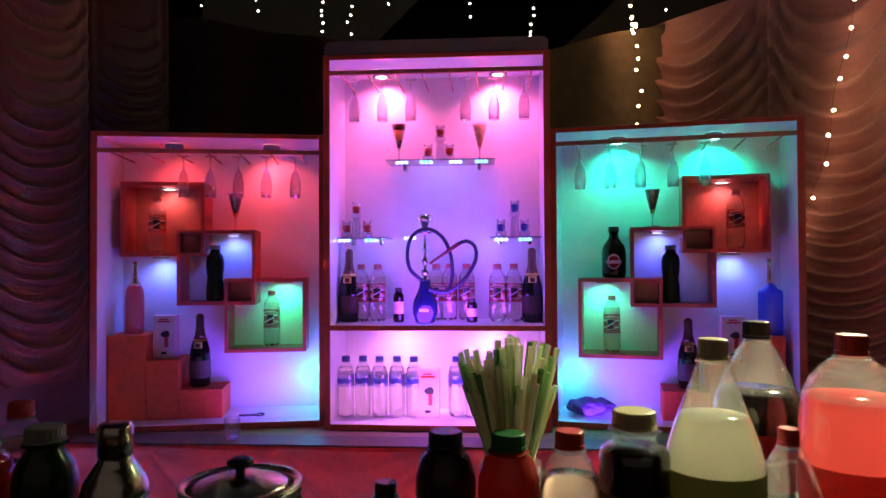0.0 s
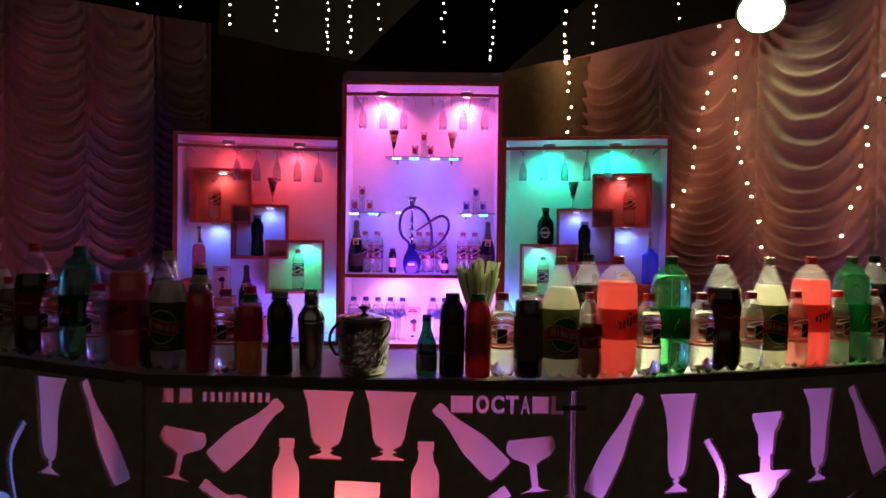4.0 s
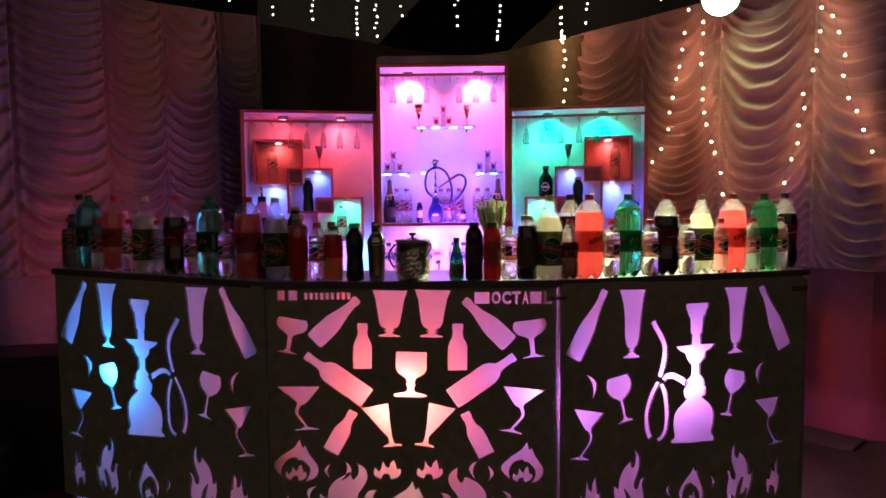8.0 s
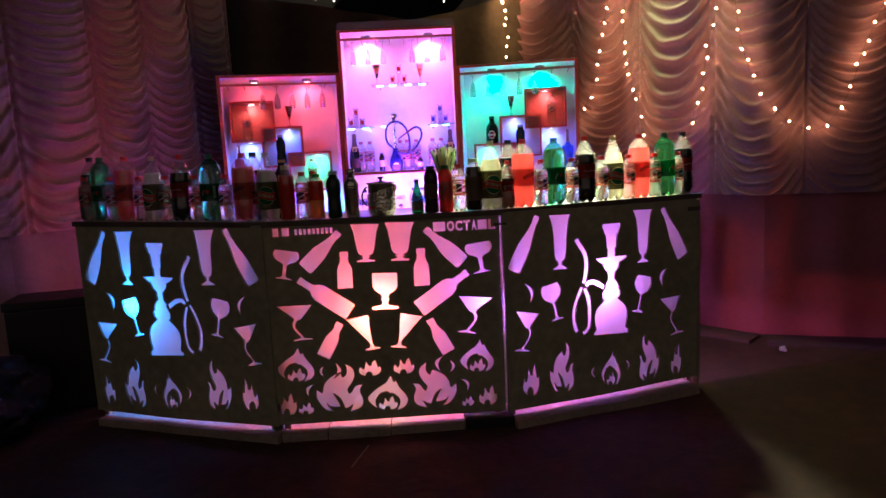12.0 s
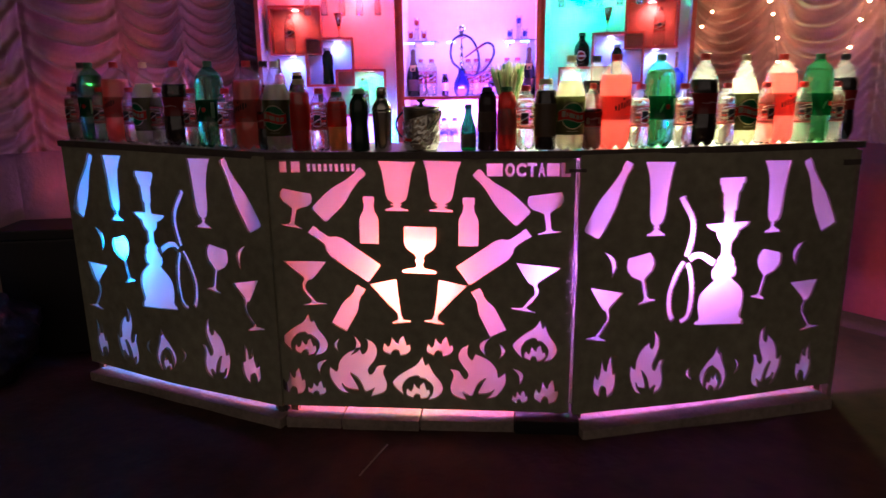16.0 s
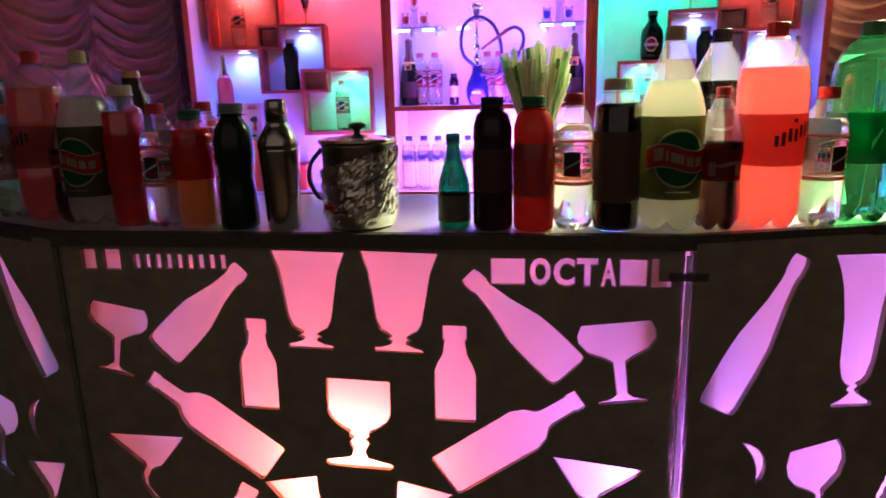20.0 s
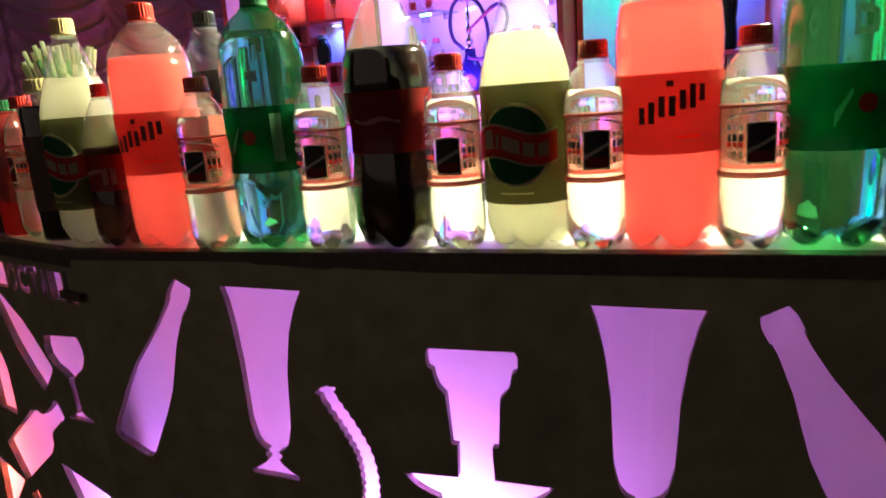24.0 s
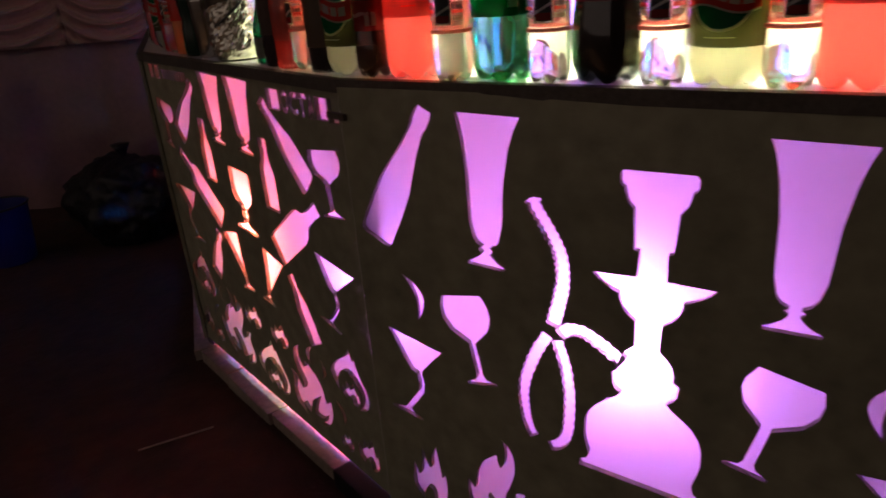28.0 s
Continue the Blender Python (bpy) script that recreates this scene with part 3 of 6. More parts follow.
def canopy():
    def sheet(name, corners, material, label, sag=0.15, n=14):
        bm = bmesh.new()
        p = [Vector(c) for c in corners]
        g = []
        for i in range(n + 1):
            row = []
            for j in range(n + 1):
                u, v = i / n, j / n
                q = p[0] * (1 - u) * (1 - v) + p[1] * u * (1 - v) + p[2] * u * v + p[3] * (1 - u) * v
                q.z -= sag * 16 * u * (1 - u) * v * (1 - v) + 0.02 * noise.noise((u * 6, v * 6, 2))
                row.append(bm.verts.new(q))
            g.append(row)
        for i in range(n):
            for j in range(n):
                bm.faces.new((g[i][j], g[i + 1][j], g[i + 1][j + 1], g[i][j + 1]))
        tagged(part(name, bm, material, smooth=True), label, "tent canopy", kind="structure")
    sheet("ceiling_night", ((-7, -2.5, 4.4), (7, -2.5, 4.4), (7, 9, 4.6), (-7, 9, 4.6)), M_night, "dark blue-black tent ceiling cloth")
    sheet("ceiling_panel_grey", ((-1.62, 3.5, 2.4), (-0.62, 3.5, 2.62), (0.78, 3.9, 4.15), (-1.62, 3.9, 4.15)), M_canopy, "grey pleated canopy cloth sloping up", 0.03)
    sheet("ceiling_panel_green", ((0.62, 3.5, 2.62), (3.4, 3.3, 2.62), (3.4, 3.9, 4.15), (2.2, 3.9, 4.15)), M_canopy, "dark green-grey canopy cloth over the curtain", 0.03)


canopy()


# ---- bar counter ----
PANEL_W, SIDE_W, LEFT_W, PANEL_TOP = 1.134, 1.16, 1.13, 1.005
R_ANGLE, L_ANGLE = 17.6, -21
M_CENTRE = pose(-0.567, -0.022, 0)
M_RIGHT = pose(0.569, -0.040, 0, 0, 0, R_ANGLE)
M_LEFT = pose(-0.569 - LEFT_W * math.cos(radians(21)), -0.036 + LEFT_W * math.sin(radians(21)), 0, 0, 0, L_ANGLE)


def centre_holes():
    h = []
    h.append(between(TUMBLER, (-.082, .984), (-.087, .80)))
    h.append(between(TUMBLER, (.084, .984), (.078, .797)))
    h.append(between(CHAMPAGNE, (-.206, .952), (-.384, .783)))
    h.append(between(CHAMPAGNE, (.205, .945), (.381, .77)))
    h.append(between(BALLOON, (-.461, .876), (-.487, .738)))
    h.append(between(BALLOON, (.456, .864), (.474, .717)))
    h.append(between(BEER, (-.19, .856), (-.194, .675)))
    h.append(between(BEER, (.18, .852), (.178, .667)))
    h.append(between(GOBLET, (-.001, .742), (-.007, .562)))
    h.append(between(WINE, (-.416, .731), (-.178, .558)))
    h.append(between(WINE, (.4, .722), (.155, .553)))
    h.append(placed(martini(.172), -.438, .43, 3, -1.18))
    h.append(placed(martini(.18), .405, .415, -10, 1.1))
    h.append(placed(cone_glass(.175), -.117, .362, 4))
    h.append(placed(cone_glass(.175), .082, .362, -6, -1))
    slim = [(y, r * 0.86) for y, r in BEER]
    h.append(between(slim, (-.231, .508), (-.326, .342)))
    h.append(between(slim, (.204, .50), (.291, .327)))
    for b in ((-.555, .222, -.375, .395), (.346, .214, .512, .384), (-.122, .045, .074, .226)):
        h += ring_fire(*b)
    h.append(fire("big", -.373, .053, -.141, .302))
    h.append(fire("big", .101, .048, .32, .284, -1))
    for b in ((-.158, .23, -.049, .312), (.013, .23, .116, .312), (-.57, .055, -.474, .17), (-.468, .053, -.392, .116), (.344, .042, .404, .096), (.429, .042, .521, .144)):
        h.append(fire("small", *b))
    h.append(placed(crescent(.06, -1), -.325, .237))
    h.append(placed(crescent(.085, 1), -.285, .228, -8))
    h.append(placed(crescent(.075, -1), -.41, .14, -28))
    h.append(placed(crescent(.08, -1), .245, .232, -12))
    h.append(placed(crescent(.065, 1), .29, .223))
    h.append(placed(crescent(.075, 1), .372, .118, 25))
    # a name and a row of figures, as plain bars
    for k, (x, w) in enumerate(((-.522, .03), (-.478, .036))):
        h.append(rect(x, .945, x + w, .985))
    for k in range(9):
        h.append(rect(-.417 + k * .021, .948, -.403 + k * .021, .976))
    # the word on the other side: two broken-out letters are plain blocks
    h.append(rect(.245, .928, .303, .975))
    for ch, x0, x1 in (("O", .311, .347), ("C", .351, .387), ("T", .390, .425), ("A", .429, .456)):
        h += boxed(letters(ch, 0, 0, .07), x0, .926, x1, .977)
    h.append(rect(.4605, .928, .505, .975))
    h += boxed(letters("L", 0, 0, .07), .511, .926, .545, .977)
    return [[(x + .567, y) for x, y in lp] for lp in h]


SLIM = [(y, r * 0.82) for y, r in CHAMPAGNE]


def side_holes():
    h = []
    h.append(between(SLIM, (.2, .974), (.060, .712)))
    h.append(between(PILSNER, (.3215, .970), (.313, .697)))
    h.append(placed(HOOKAH_OUT, .606, .308))
    h.append(stroke([(.408, .842), (.416, .822), (.440, .785), (.458, .745), (.461, .7), (.453, .655), (.442, .612)], .0215, 7, 1, True))
    h.append(stroke([(.456, .597), (.474, .612), (.503, .612), (.537, .594), (.568, .572)], .021, 5, 1))
    h.append(stroke([(.433, .592), (.405, .54), (.383, .47), (.385, .41), (.395, .375), (.403, .363)], .019, 8, 1))
    h.append(stroke([(.450, .585), (.467, .53), (.474, .46), (.468, .39), (.452, .362), (.433, .352)], .019, 8, 1))
    h.append(between(PILSNER, (.8115, .958), (.805, .682)))
    h.append(between(SLIM, (.9375, .957), (1.071, .684)))
    h.append(placed(crescent(.105, 1, .34, .19), .143, .544, 15.5))
    h.append(placed(crescent(.112, -1, .40, .22), .938, .533, -19))
    wide = [(y, r * 1.17) for y, r in TULIP]
    h.append(between(wide, (.252, .627), (.2915, .439)))
    h.append(between(wide, (.815, .609), (.767, .419)))
    h.append(placed(martini(.202, 1, ((-.46, 1.0), (.283, .975))), .112, .3, -10, 0.9))
    h.append(placed(martini(.214, 1, ((-.326, .97), (.382, 1.02))), 1.01, .262, 6, -0.9))
    h.append(fire("small", .089, .066, .182, .238))
    h.append(fire("big", .24, .057, .38, .325))
    h.append(placed(crescent(.07, -1), .503, .104))
    h += ring_fire(.533, .045, .655, .24)
    h.append(placed(crescent(.065, 1), .685, .11))
    h.append(fire("big", .77, .034, .91, .305, -1))
    h.append(fire("small", .985, .033, 1.062, .212))
    return h


HOOKAH_OUT = [(r + .005 - .011 * (1 - y / .6), y - .09 * r * max(0, 1 - y / .07)) for y, r in HOOKAH] + [(-r + .005 - .011 * (1 - y / .6), y + .09 * r * max(0, 1 - y / .07)) for y, r in reversed(HOOKAH)]


def rise(x):
    """How much the bar's left wing climbs towards its free end, at x on the plan."""
    return 0.022 * min(1, max(0, (-0.567 - x) / 1.05))


def bow(bm, width, swell):
    """Bends a flat board that stands in the xz plane out towards the guests."""
    for v in bm.verts:
        v.co.y -= swell * math.sin(math.pi * min(1, max(0, v.co.x / width))) ** 2 * min(1, max(0, (0.99 - v.co.z) / 0.09))
    return bm


def climb(bm, width, height):
    """Lifts the upper part of a board towards its x = 0 end."""
    for v in bm.verts:
        v.co.z += height * (1 - v.co.x / width) * min(1, max(0, v.co.z / 0.6))
    return bm


def counter_panel(name, m, width, holes, label, swell=0.0, start=0.0, end=None, height=0.0):
    p = thing(name, label, "bar counter", "sections of the bar", m=m)
    part("stencil_board", climb(bow(stencil(width, 0.008, PANEL_TOP, holes, 0.011, start, 24 if swell else 0), width, swell), width, height), M_panel, p)
    bm = bmesh.new()
    for k in range(24):
        x = [0.014 + (width - 0.026) * (k + d) / 24 for d in (0, 1)]
        bm.faces.new([bm.verts.new((q, 0.0155, z)) for q, z in ((x[0], 0.012), (x[1], 0.012), (x[1], PANEL_TOP - 0.008), (x[0], PANEL_TOP - 0.008))])
    bmesh.ops.remove_doubles(bm, verts=bm.verts, dist=1e-4)
    part("diffuser_sheet", climb(bow(bm, width, swell), width, height), M_sheet, p, "white translucent sheet lit from behind")
    for x in (0.022, width - 0.052):
        part("batten", abox(x, x + 0.03, 0.019, 0.045, FLOOR_Z, PANEL_TOP - 0.006, bevel=0.002), M_timber, p)
    # unseen boards added to keep the flood off the sheet and stop side leaks
    if end is not None and end > 0.5:
        part("flood_stop_board", abox(0.03, width - 0.06, 0.425, 0.437, 0.60, 1.003), M_panel, p)
    if end is not None:
        part("leak_stop_board", abox(end, end + 0.012, 0.046, 0.398, 0.45 if end > 0.5 else FLOOR_Z, 1.003), M_panel, p)
    return p


counter_panel("bar_counter", M_CENTRE, PANEL_W - 0.004, centre_holes(), "black board with cut-out bottles and flames, lit red inside")
counter_panel("bar_counter", M_RIGHT, SIDE_W, side_holes(), "black board with cut-out water pipe, lit violet inside", 0.020, 0.010, SIDE_W - 0.014)
counter_panel("bar_counter", M_LEFT, LEFT_W, [[(LEFT_W - x - 0.009, y + 0.011) for x, y in lp] for lp in side_holes()], "black board with cut-out water pipe, lit blue inside", 0.022, 0.0, 0.002, 0.022)


# added dark strips that block light leaking through the left joint
seam = thing("seam_light_stop", "dark strips added behind the joint to stop leaking light", "post")
part("post", abox(-0.592, -0.5685, -0.019, 0.02, FLOOR_Z, 1.003), M_edge, seam)
part("cover_strip", abox(-0.568, -0.556, -0.0155, 0.02, FLOOR_Z, 1.003), M_edge, seam)


def counter_top():
    """One top over the three panels, of three slabs that meet at the seams."""
    depth = 0.46
    t = thing("bar_worktop", "glossy white sheeted bar top with a black taped front edge", "counter top")
    ln, cn, rn = Vector((-math.sin(radians(-21)), math.cos(radians(-21)))), Vector((0, 1)), Vector((-math.sin(radians(17.6)), math.cos(radians(17.6))))
    over = 0.03
    le = Vector((M_LEFT.translation.x - 0.012 * math.cos(radians(21)), M_LEFT.translation.y + 0.012 * math.sin(radians(21))))
    re = Vector((0.567 + (SIDE_W + over) * math.cos(radians(17.6)), -0.04 + (SIDE_W + over) * math.sin(radians(17.6))))
    s1, s2 = Vector((-0.567, -0.029)), Vector((0.567, -0.031))
    b1, b2 = (ln + cn).normalized(), (rn + cn).normalized()
    line = [(le, ln), (s1, b1), (s2, b2), (re, rn)]
    for name, o0, o1, z0, z1, mm in (("top_board", -0.002, depth, 1.0075, 1.017, M_top), ("edge_tape", -0.007, -0.0025, 0.994, 1.0185, M_edge), ("edge_tape", -0.0024, 0.014, 1.0173, 1.0186, M_edge)):
        for (p, n), (q, k) in zip(line, line[1:]):
            bm = bmesh.new()
            low = [bm.verts.new((*(v + w * o), z0 + rise(v.x))) for v, w, o in ((p, n, o0), (q, k, o0), (q, k, o1), (p, n, o1))]
            up = [bm.verts.new((v.co.x, v.co.y, v.co.z + z1 - z0)) for v in low]
            bm.faces.new(low[::-1])
            bm.faces.new(up)
            for a in range(4):
                bm.faces.new((low[a], low[(a + 1) % 4], up[(a + 1) % 4], up[a]))
            part(name, bm, mm, t)
    for k, (p, n) in enumerate(line):
        if k == 2:
            for dz in (0.945, ):
                part("seam_tape", abox(p.x - 0.03, p.x + 0.03, p.y - 0.0115, p.y - 0.0035, dz, dz + 0.012), M_edge, t)


counter_top()


def plinths():
    for m, x0, x1, lab in ((M_CENTRE, 0.02, 0.24, "bare timber plinth board with split edge"), (M_CENTRE, 0.246, 0.55, "bare timber plinth board with split edge"), (M_CENTRE, 0.555, 0.92, "bare timber plinth board with split edge"), (M_RIGHT, 0.02, 1.12, "timber plinth board washed violet"), (M_LEFT, 0.04, 1.15, "plain timber plinth board under the counter")):
        t = thing("plinth_board", lab, "plinth", "plinth boards under the counter", m=m)
        y0 = -0.075 if m is M_RIGHT else (-0.045 if m is M_LEFT else -0.043 - 0.006 * math.sin(9 * x0))
        bm = abox(x0, x1, y0, y0 + 0.14, FLOOR_Z - 0.03, -0.022, bevel=0.004)
        bmesh.ops.subdivide_edges(bm, edges=[e for e in bm.edges if abs(e.verts[0].co.x - e.verts[1].co.x) > 0.5], cuts=24)
        for v in bm.verts:
            v.co.z += 0.004 * noise.noise((v.co.x * 5, v.co.y * 20, 4)) if v.co.z > -0.03 else 0
            v.co.y += 0.004 * noise.noise((v.co.x * 4, v.co.z * 20, 9))
        part("board", bm, M_plinth, t)
    t = thing("foot_block", "dark wooden block under the seam of the counter", "block")
    part("block", abox(0.357, 0.6, -0.07, 0.10, FLOOR_Z - 0.03, -0.006, bevel=0.004), M_blackplastic, t)


plinths()


# ---- lamps inside the counter ----
def inside(m, x, y, z):
    return m @ Vector((x, y, z))


def counter_flood(m, x, z, power, color, y=0.10):
    """A flood fixture inside the bar that faces the diffuser sheet."""
    t = thing("led_flood", "small black LED flood inside the bar counter", "lamp", "floods inside the bar", m=m)
    part("housing", abox(x - 0.06, x + 0.06, y + 0.04, y + 0.07, z - 0.045, z + 0.045, bevel=0.006), M_blackplastic, t)
    part("bracket", tube([(x, y + 0.07, z), (x, y + 0.14, z - 0.1 if z > 0.2 else z), (x, y + 0.14, FLOOR_Z)], 0.008), M_blackplastic, t)
    lamp("counter_flood_light", "POINT", inside(m, x, y, z), power, color, 0.03)


counter_flood(M_CENTRE, 0.535, 0.55, 18.5, (1.0, 0.135, 0.09), 0.085)
counter_flood(M_RIGHT, 0.55, 0.61, 12.0, (0.66, 0.21, 0.96), 0.072)
# added violet lamp, stands in for spill across the seam and lights its slit
counter_flood(M_CENTRE, 1.10, 0.56, 5.0, (0.60, 0.2, 0.95))
counter_flood(M_LEFT, 0.31, 0.60, 14.0, (0.02, 0.27, 1.0), 0.08)
# low floods whose light leaks out under the boards
counter_flood(M_CENTRE, 0.55, 0.075, 0.4, (1.0, 0.30, 0.28), 0.26)
counter_flood(M_RIGHT, 0.62, 0.075, 0.25, (0.55, 0.20, 1.0), 0.26)
counter_flood(M_LEFT, 0.55, 0.075, 0.15, (0.40, 0.28, 1.0), 0.26)
# added lamp with no known source, it washes the left curtain in violet-pink
up = thing("led_flood", "small black flood added behind the bar to tint the left curtain", "lamp", "floods inside the bar", m=pose(-1.38, 1.16, FLOOR_Z))
part("housing", abox(-.06, .06, -.02, .02, .05, .14, bevel=.006), M_blackplastic, up)
part("bracket", tube([(-.066, 0, .095), (-.066, 0, .004), (.066, 0, .004), (.066, 0, .095)], .005), M_blackplastic, up)
lamp("added_curtain_light", "SPOT", Vector((-1.42, 1.20, FLOOR_Z + .15)), 5.0, (0.75, 0.13, 0.62), 0.05, Vector((-1.75, 1.85, 1.4)), 95, 1.0)
gap = thing("seam_light_slit", "thin violet slit of light between two counter boards", "light slit", m=M_RIGHT)
part("slit", abox(-0.001, 0.0095, 0.012, 0.014, 0.05, 0.985), M_sheet, gap)


# ---- post at the open end of the bar ----
post = thing("end_post", "pale timber post with black strap at the bar end", "post", m=M_RIGHT)
bm = abox(SIDE_W + 0.001, SIDE_W + 0.024, 0.002, 0.03, FLOOR_Z - 0.012, 0.985, bevel=0.002)
part("post", bm, M_plinth, post)
part("strap", abox(SIDE_W - 0.06, SIDE_W + 0.022, -0.003, -0.0005, 0.928, 0.950, bevel=0.001), M_edge, post, "black tape strap")


# ---- bottles ----
def scaled(rows, r, h):
    return [(a * r, b * h) for a, b in rows]


SH_ROUND = [(.5, 0), (.8, .008), (.93, .025), (.985, .05), (1, .08), (1, .29), (.95, .34), (.955, .38), (1, .5), (1, .68), (.97, .745), (.91, .80), (.79, .845), (.58, .89), (.34, .922), (.26, .938), (.25, .955)]
SH_CONE = [(.5, 0), (.8, .008), (.93, .025), (.985, .05), (1, .09), (1, .57), (.975, .61), (.9, .66), (.79, .712), (.66, .768), (.53, .825), (.41, .878), (.31, .918), (.26, .936), (.25, .955)]
SH_COLA = [(.5, 0), (.78, .008), (.91, .03), (.96, .06), (.98, .09), (1, .22), (.9, .36), (.88, .44), (.95, .56), (.99, .63), (.93, .7), (.7, .8), (.42, .89), (.27, .925), (.25, .955)]
SH_WATER = [(.5, 0), (.8, .01), (.93, .03), (.985, .055), (1, .09), (1, .34), (.96, .36), (.96, .66), (1, .69), (.92, .78), (.66, .86), (.42, .9), (.38, .95)]


def cut(rows, z):
    """The rows of a turned shape up to the height z."""
    out = []
    for (r0, z0), (r1, z1) in zip(rows, rows[1:]):
        if z0 >= z:
            break
        out.append((r0, z0))
        if z1 >= z:
            out.append((r0 + (r1 - r0) * (z - z0) / (z1 - z0), z))
    return out


def radius_at(rows, z):
    for (r0, z0), (r1, z1) in zip(rows, rows[1:]):
        if z0 <= z <= z1:
            return r0 + (r1 - r0) * (z - z0) / (z1 - z0)
    return rows[-1][0]


def band(rows, z0, z1, lift=0.0008, seg=28):
    zs = [z0 + (z1 - z0) * k / 5 for k in range(6)]
    return lathe([(radius_at(rows, z) + lift, z) for z in zs], seg, closed=False)


def bottle(name, label, shape, r, h, shell, liquid, fill, cap, tag=None, tag_mat=None, capr=None, lobes=1.0, group="bottles along the bar top", seg=40):
    """A bottle standing at the origin, its label to -y."""
    rows = scaled(shape, r, h)
    t = thing(name, label, "bottle", group)
    part("body", lathe(rows, seg, lobes=lobes, lobe_top=0.09 * h if lobes else 0), shell, t, smooth=True)
    if liquid:
        inner = [(a - 0.0011, max(b, 0.003)) for a, b in cut(rows, fill * h)]
        part("liquid", lathe(inner, seg, lobes=lobes, lobe_top=0.09 * h if lobes else 0), liquid, t, smooth=True)
    cr = capr or rows[-1][0] * 1.22
    lid = lathe([(cr, rows[-1][1] - 0.003), (cr, h - 0.003), (cr * 0.95, h - 0.0008), (cr * 0.88, h)], 48)
    for v in lid.verts:
        if v.co.z < h - 0.002 and int(round(math.atan2(v.co.y, v.co.x) / (2 * math.pi) * 48)) % 2:
            v.co.x, v.co.y = v.co.x * 0.955, v.co.y * 0.955
    c = part("cap", lid, cap, t)
    part("tamper_band", lathe([(cr * 1.03, rows[-1][1] - 0.0075), (cr * 1.05, rows[-1][1] - 0.0065), (cr * 1.03, rows[-1][1] - 0.0035)], 24), cap, c)
    part("neck_ring", lathe([(cr * 1.08, rows[-1][1] - 0.012), (cr * 1.22, rows[-1][1] - 0.0105), (cr * 1.08, rows[-1][1] - 0.009)], 24), shell, t)
    if tag:
        tg = part("label", band(rows, tag[0] * h, tag[1] * h), tag_mat, t, smooth=True)
        return t, tg, rows
    return t, None, rows


LAB = lambda rows, tag, h: radius_at(rows, (tag[0] + tag[1]) / 2 * h)


def make_lemon():
    tag, h, r = (.17, .575), .328, .0525
    t, tg, rows = bottle("soda_bottle", "big cloudy lemon soda bottle with olive label and cream cap", SH_CONE, r, h, M_pet, M_lemon, .745, M_capyellow, tag, M_lab_olive)
    R, zc = r + 0.0008, (tag[0] + tag[1]) / 2 * h
    lens = lambda x, w, k: k * max(0.0, 1 - (x / w) ** 2) ** 0.5
    part("emblem_rim", arc_strip(R, -.043, .043, lambda x: zc - lens(x, .043, .047), lambda x: zc + lens(x, .043, .047), 22, .0005), M_inkcream, tg)
    part("emblem", arc_strip(R, -.040, .040, lambda x: zc - lens(x, .040, .043), lambda x: zc + lens(x, .040, .043), 22, .0009), M_inkgreen, tg)
    wave = lambda x: .006 * math.sin(x * 62)
    part("emblem_band_edge", arc_strip(R, -.056, .049, lambda x: zc - .019 - wave(x) * .9, lambda x: zc + .019 - wave(x), 26, .0012), M_inkcream, tg)
    part("emblem_band", arc_strip(R, -.056, .049, lambda x: zc - .0165 - wave(x) * .9, lambda x: zc + .0165 - wave(x), 26, .0016), M_lab_red, tg)
    for x0, x1, up in ((-.040, -.026, .013), (-.022, -.018, .008), (-.014, .006, .007), (.010, .022, .007), (.026, .038, .007)):
        part("letter_bar", arc_strip(R, x0, x1, lambda x: zc - .008 - wave(x) * .9, lambda x, u=up: zc + u - wave(x) * .9, 5, .002), M_inkcream, tg)
    part("small_print", arc_strip(R, -.02, .02, lambda x: zc - .0545, lambda x: zc - .053, 8, .0006), M_inkcream, tg)
    return t


def make_orange():
    tag, h, r = (.32, .57), .33, .0555
    t, tg, rows = bottle("soda_bottle", "big orange soda bottle with orange-red label and red cap", SH_ROUND, r, h, M_pet, M_orange, .79, M_capred, tag, M_lab_orange)
    R, zc = r + 0.0008, .45 * h
    for k in range(7):
        x = -.034 + .0102 * k
        part("letter_bar", arc_strip(R, x, x + .0062, lambda q, k=k: zc - .011 + .0035 * k - .003 * (k % 2), lambda q, k=k: zc + .006 + .0035 * k + .002 * (k % 3), 3, .0006), M_ink, tg)
    part("letter_dot", arc_strip(R, -.006, .001, lambda x: zc + .026, lambda x: zc + .032, 3, .0006), M_ink, tg)
    part("small_print", arc_strip(R, .004, .028, lambda x: zc - .026, lambda x: zc - .0235, 5, .0006), M_lab_red, tg)
    return t


def make_lime():
    tag, h, r = (.31, .56), .33, .0555
    t, tg, rows = bottle("soda_bottle", "big green lime soda bottle with dark green label", SH_ROUND, r, h, M_petgreen, M_greenwater, .84, M_capgreen, tag, M_lab_green)
    R, zc = r + 0.0008, .44 * h
    part("emblem_leg", arc_strip(R, -.020, -.006, lambda x: zc - .02 + 2.2 * (x + .02), lambda x: zc - .006 + 1.6 * (x + .02), 6, .0008), M_inkmint, tg)
    disc = lambda x: .009 * max(0.0, 1 - ((x - .008) / .009) ** 2) ** .5
    part("emblem_disc", arc_strip(R, -.001, .017, lambda x: zc + .002 - disc(x), lambda x: zc + .002 + disc(x), 10, .0008), M_lab_red, tg)
    part("text_panel", arc_strip(R, .036, .05, lambda x: zc - .03, lambda x: zc + .03, 4, .0006), M_inkmint, tg)
    return t


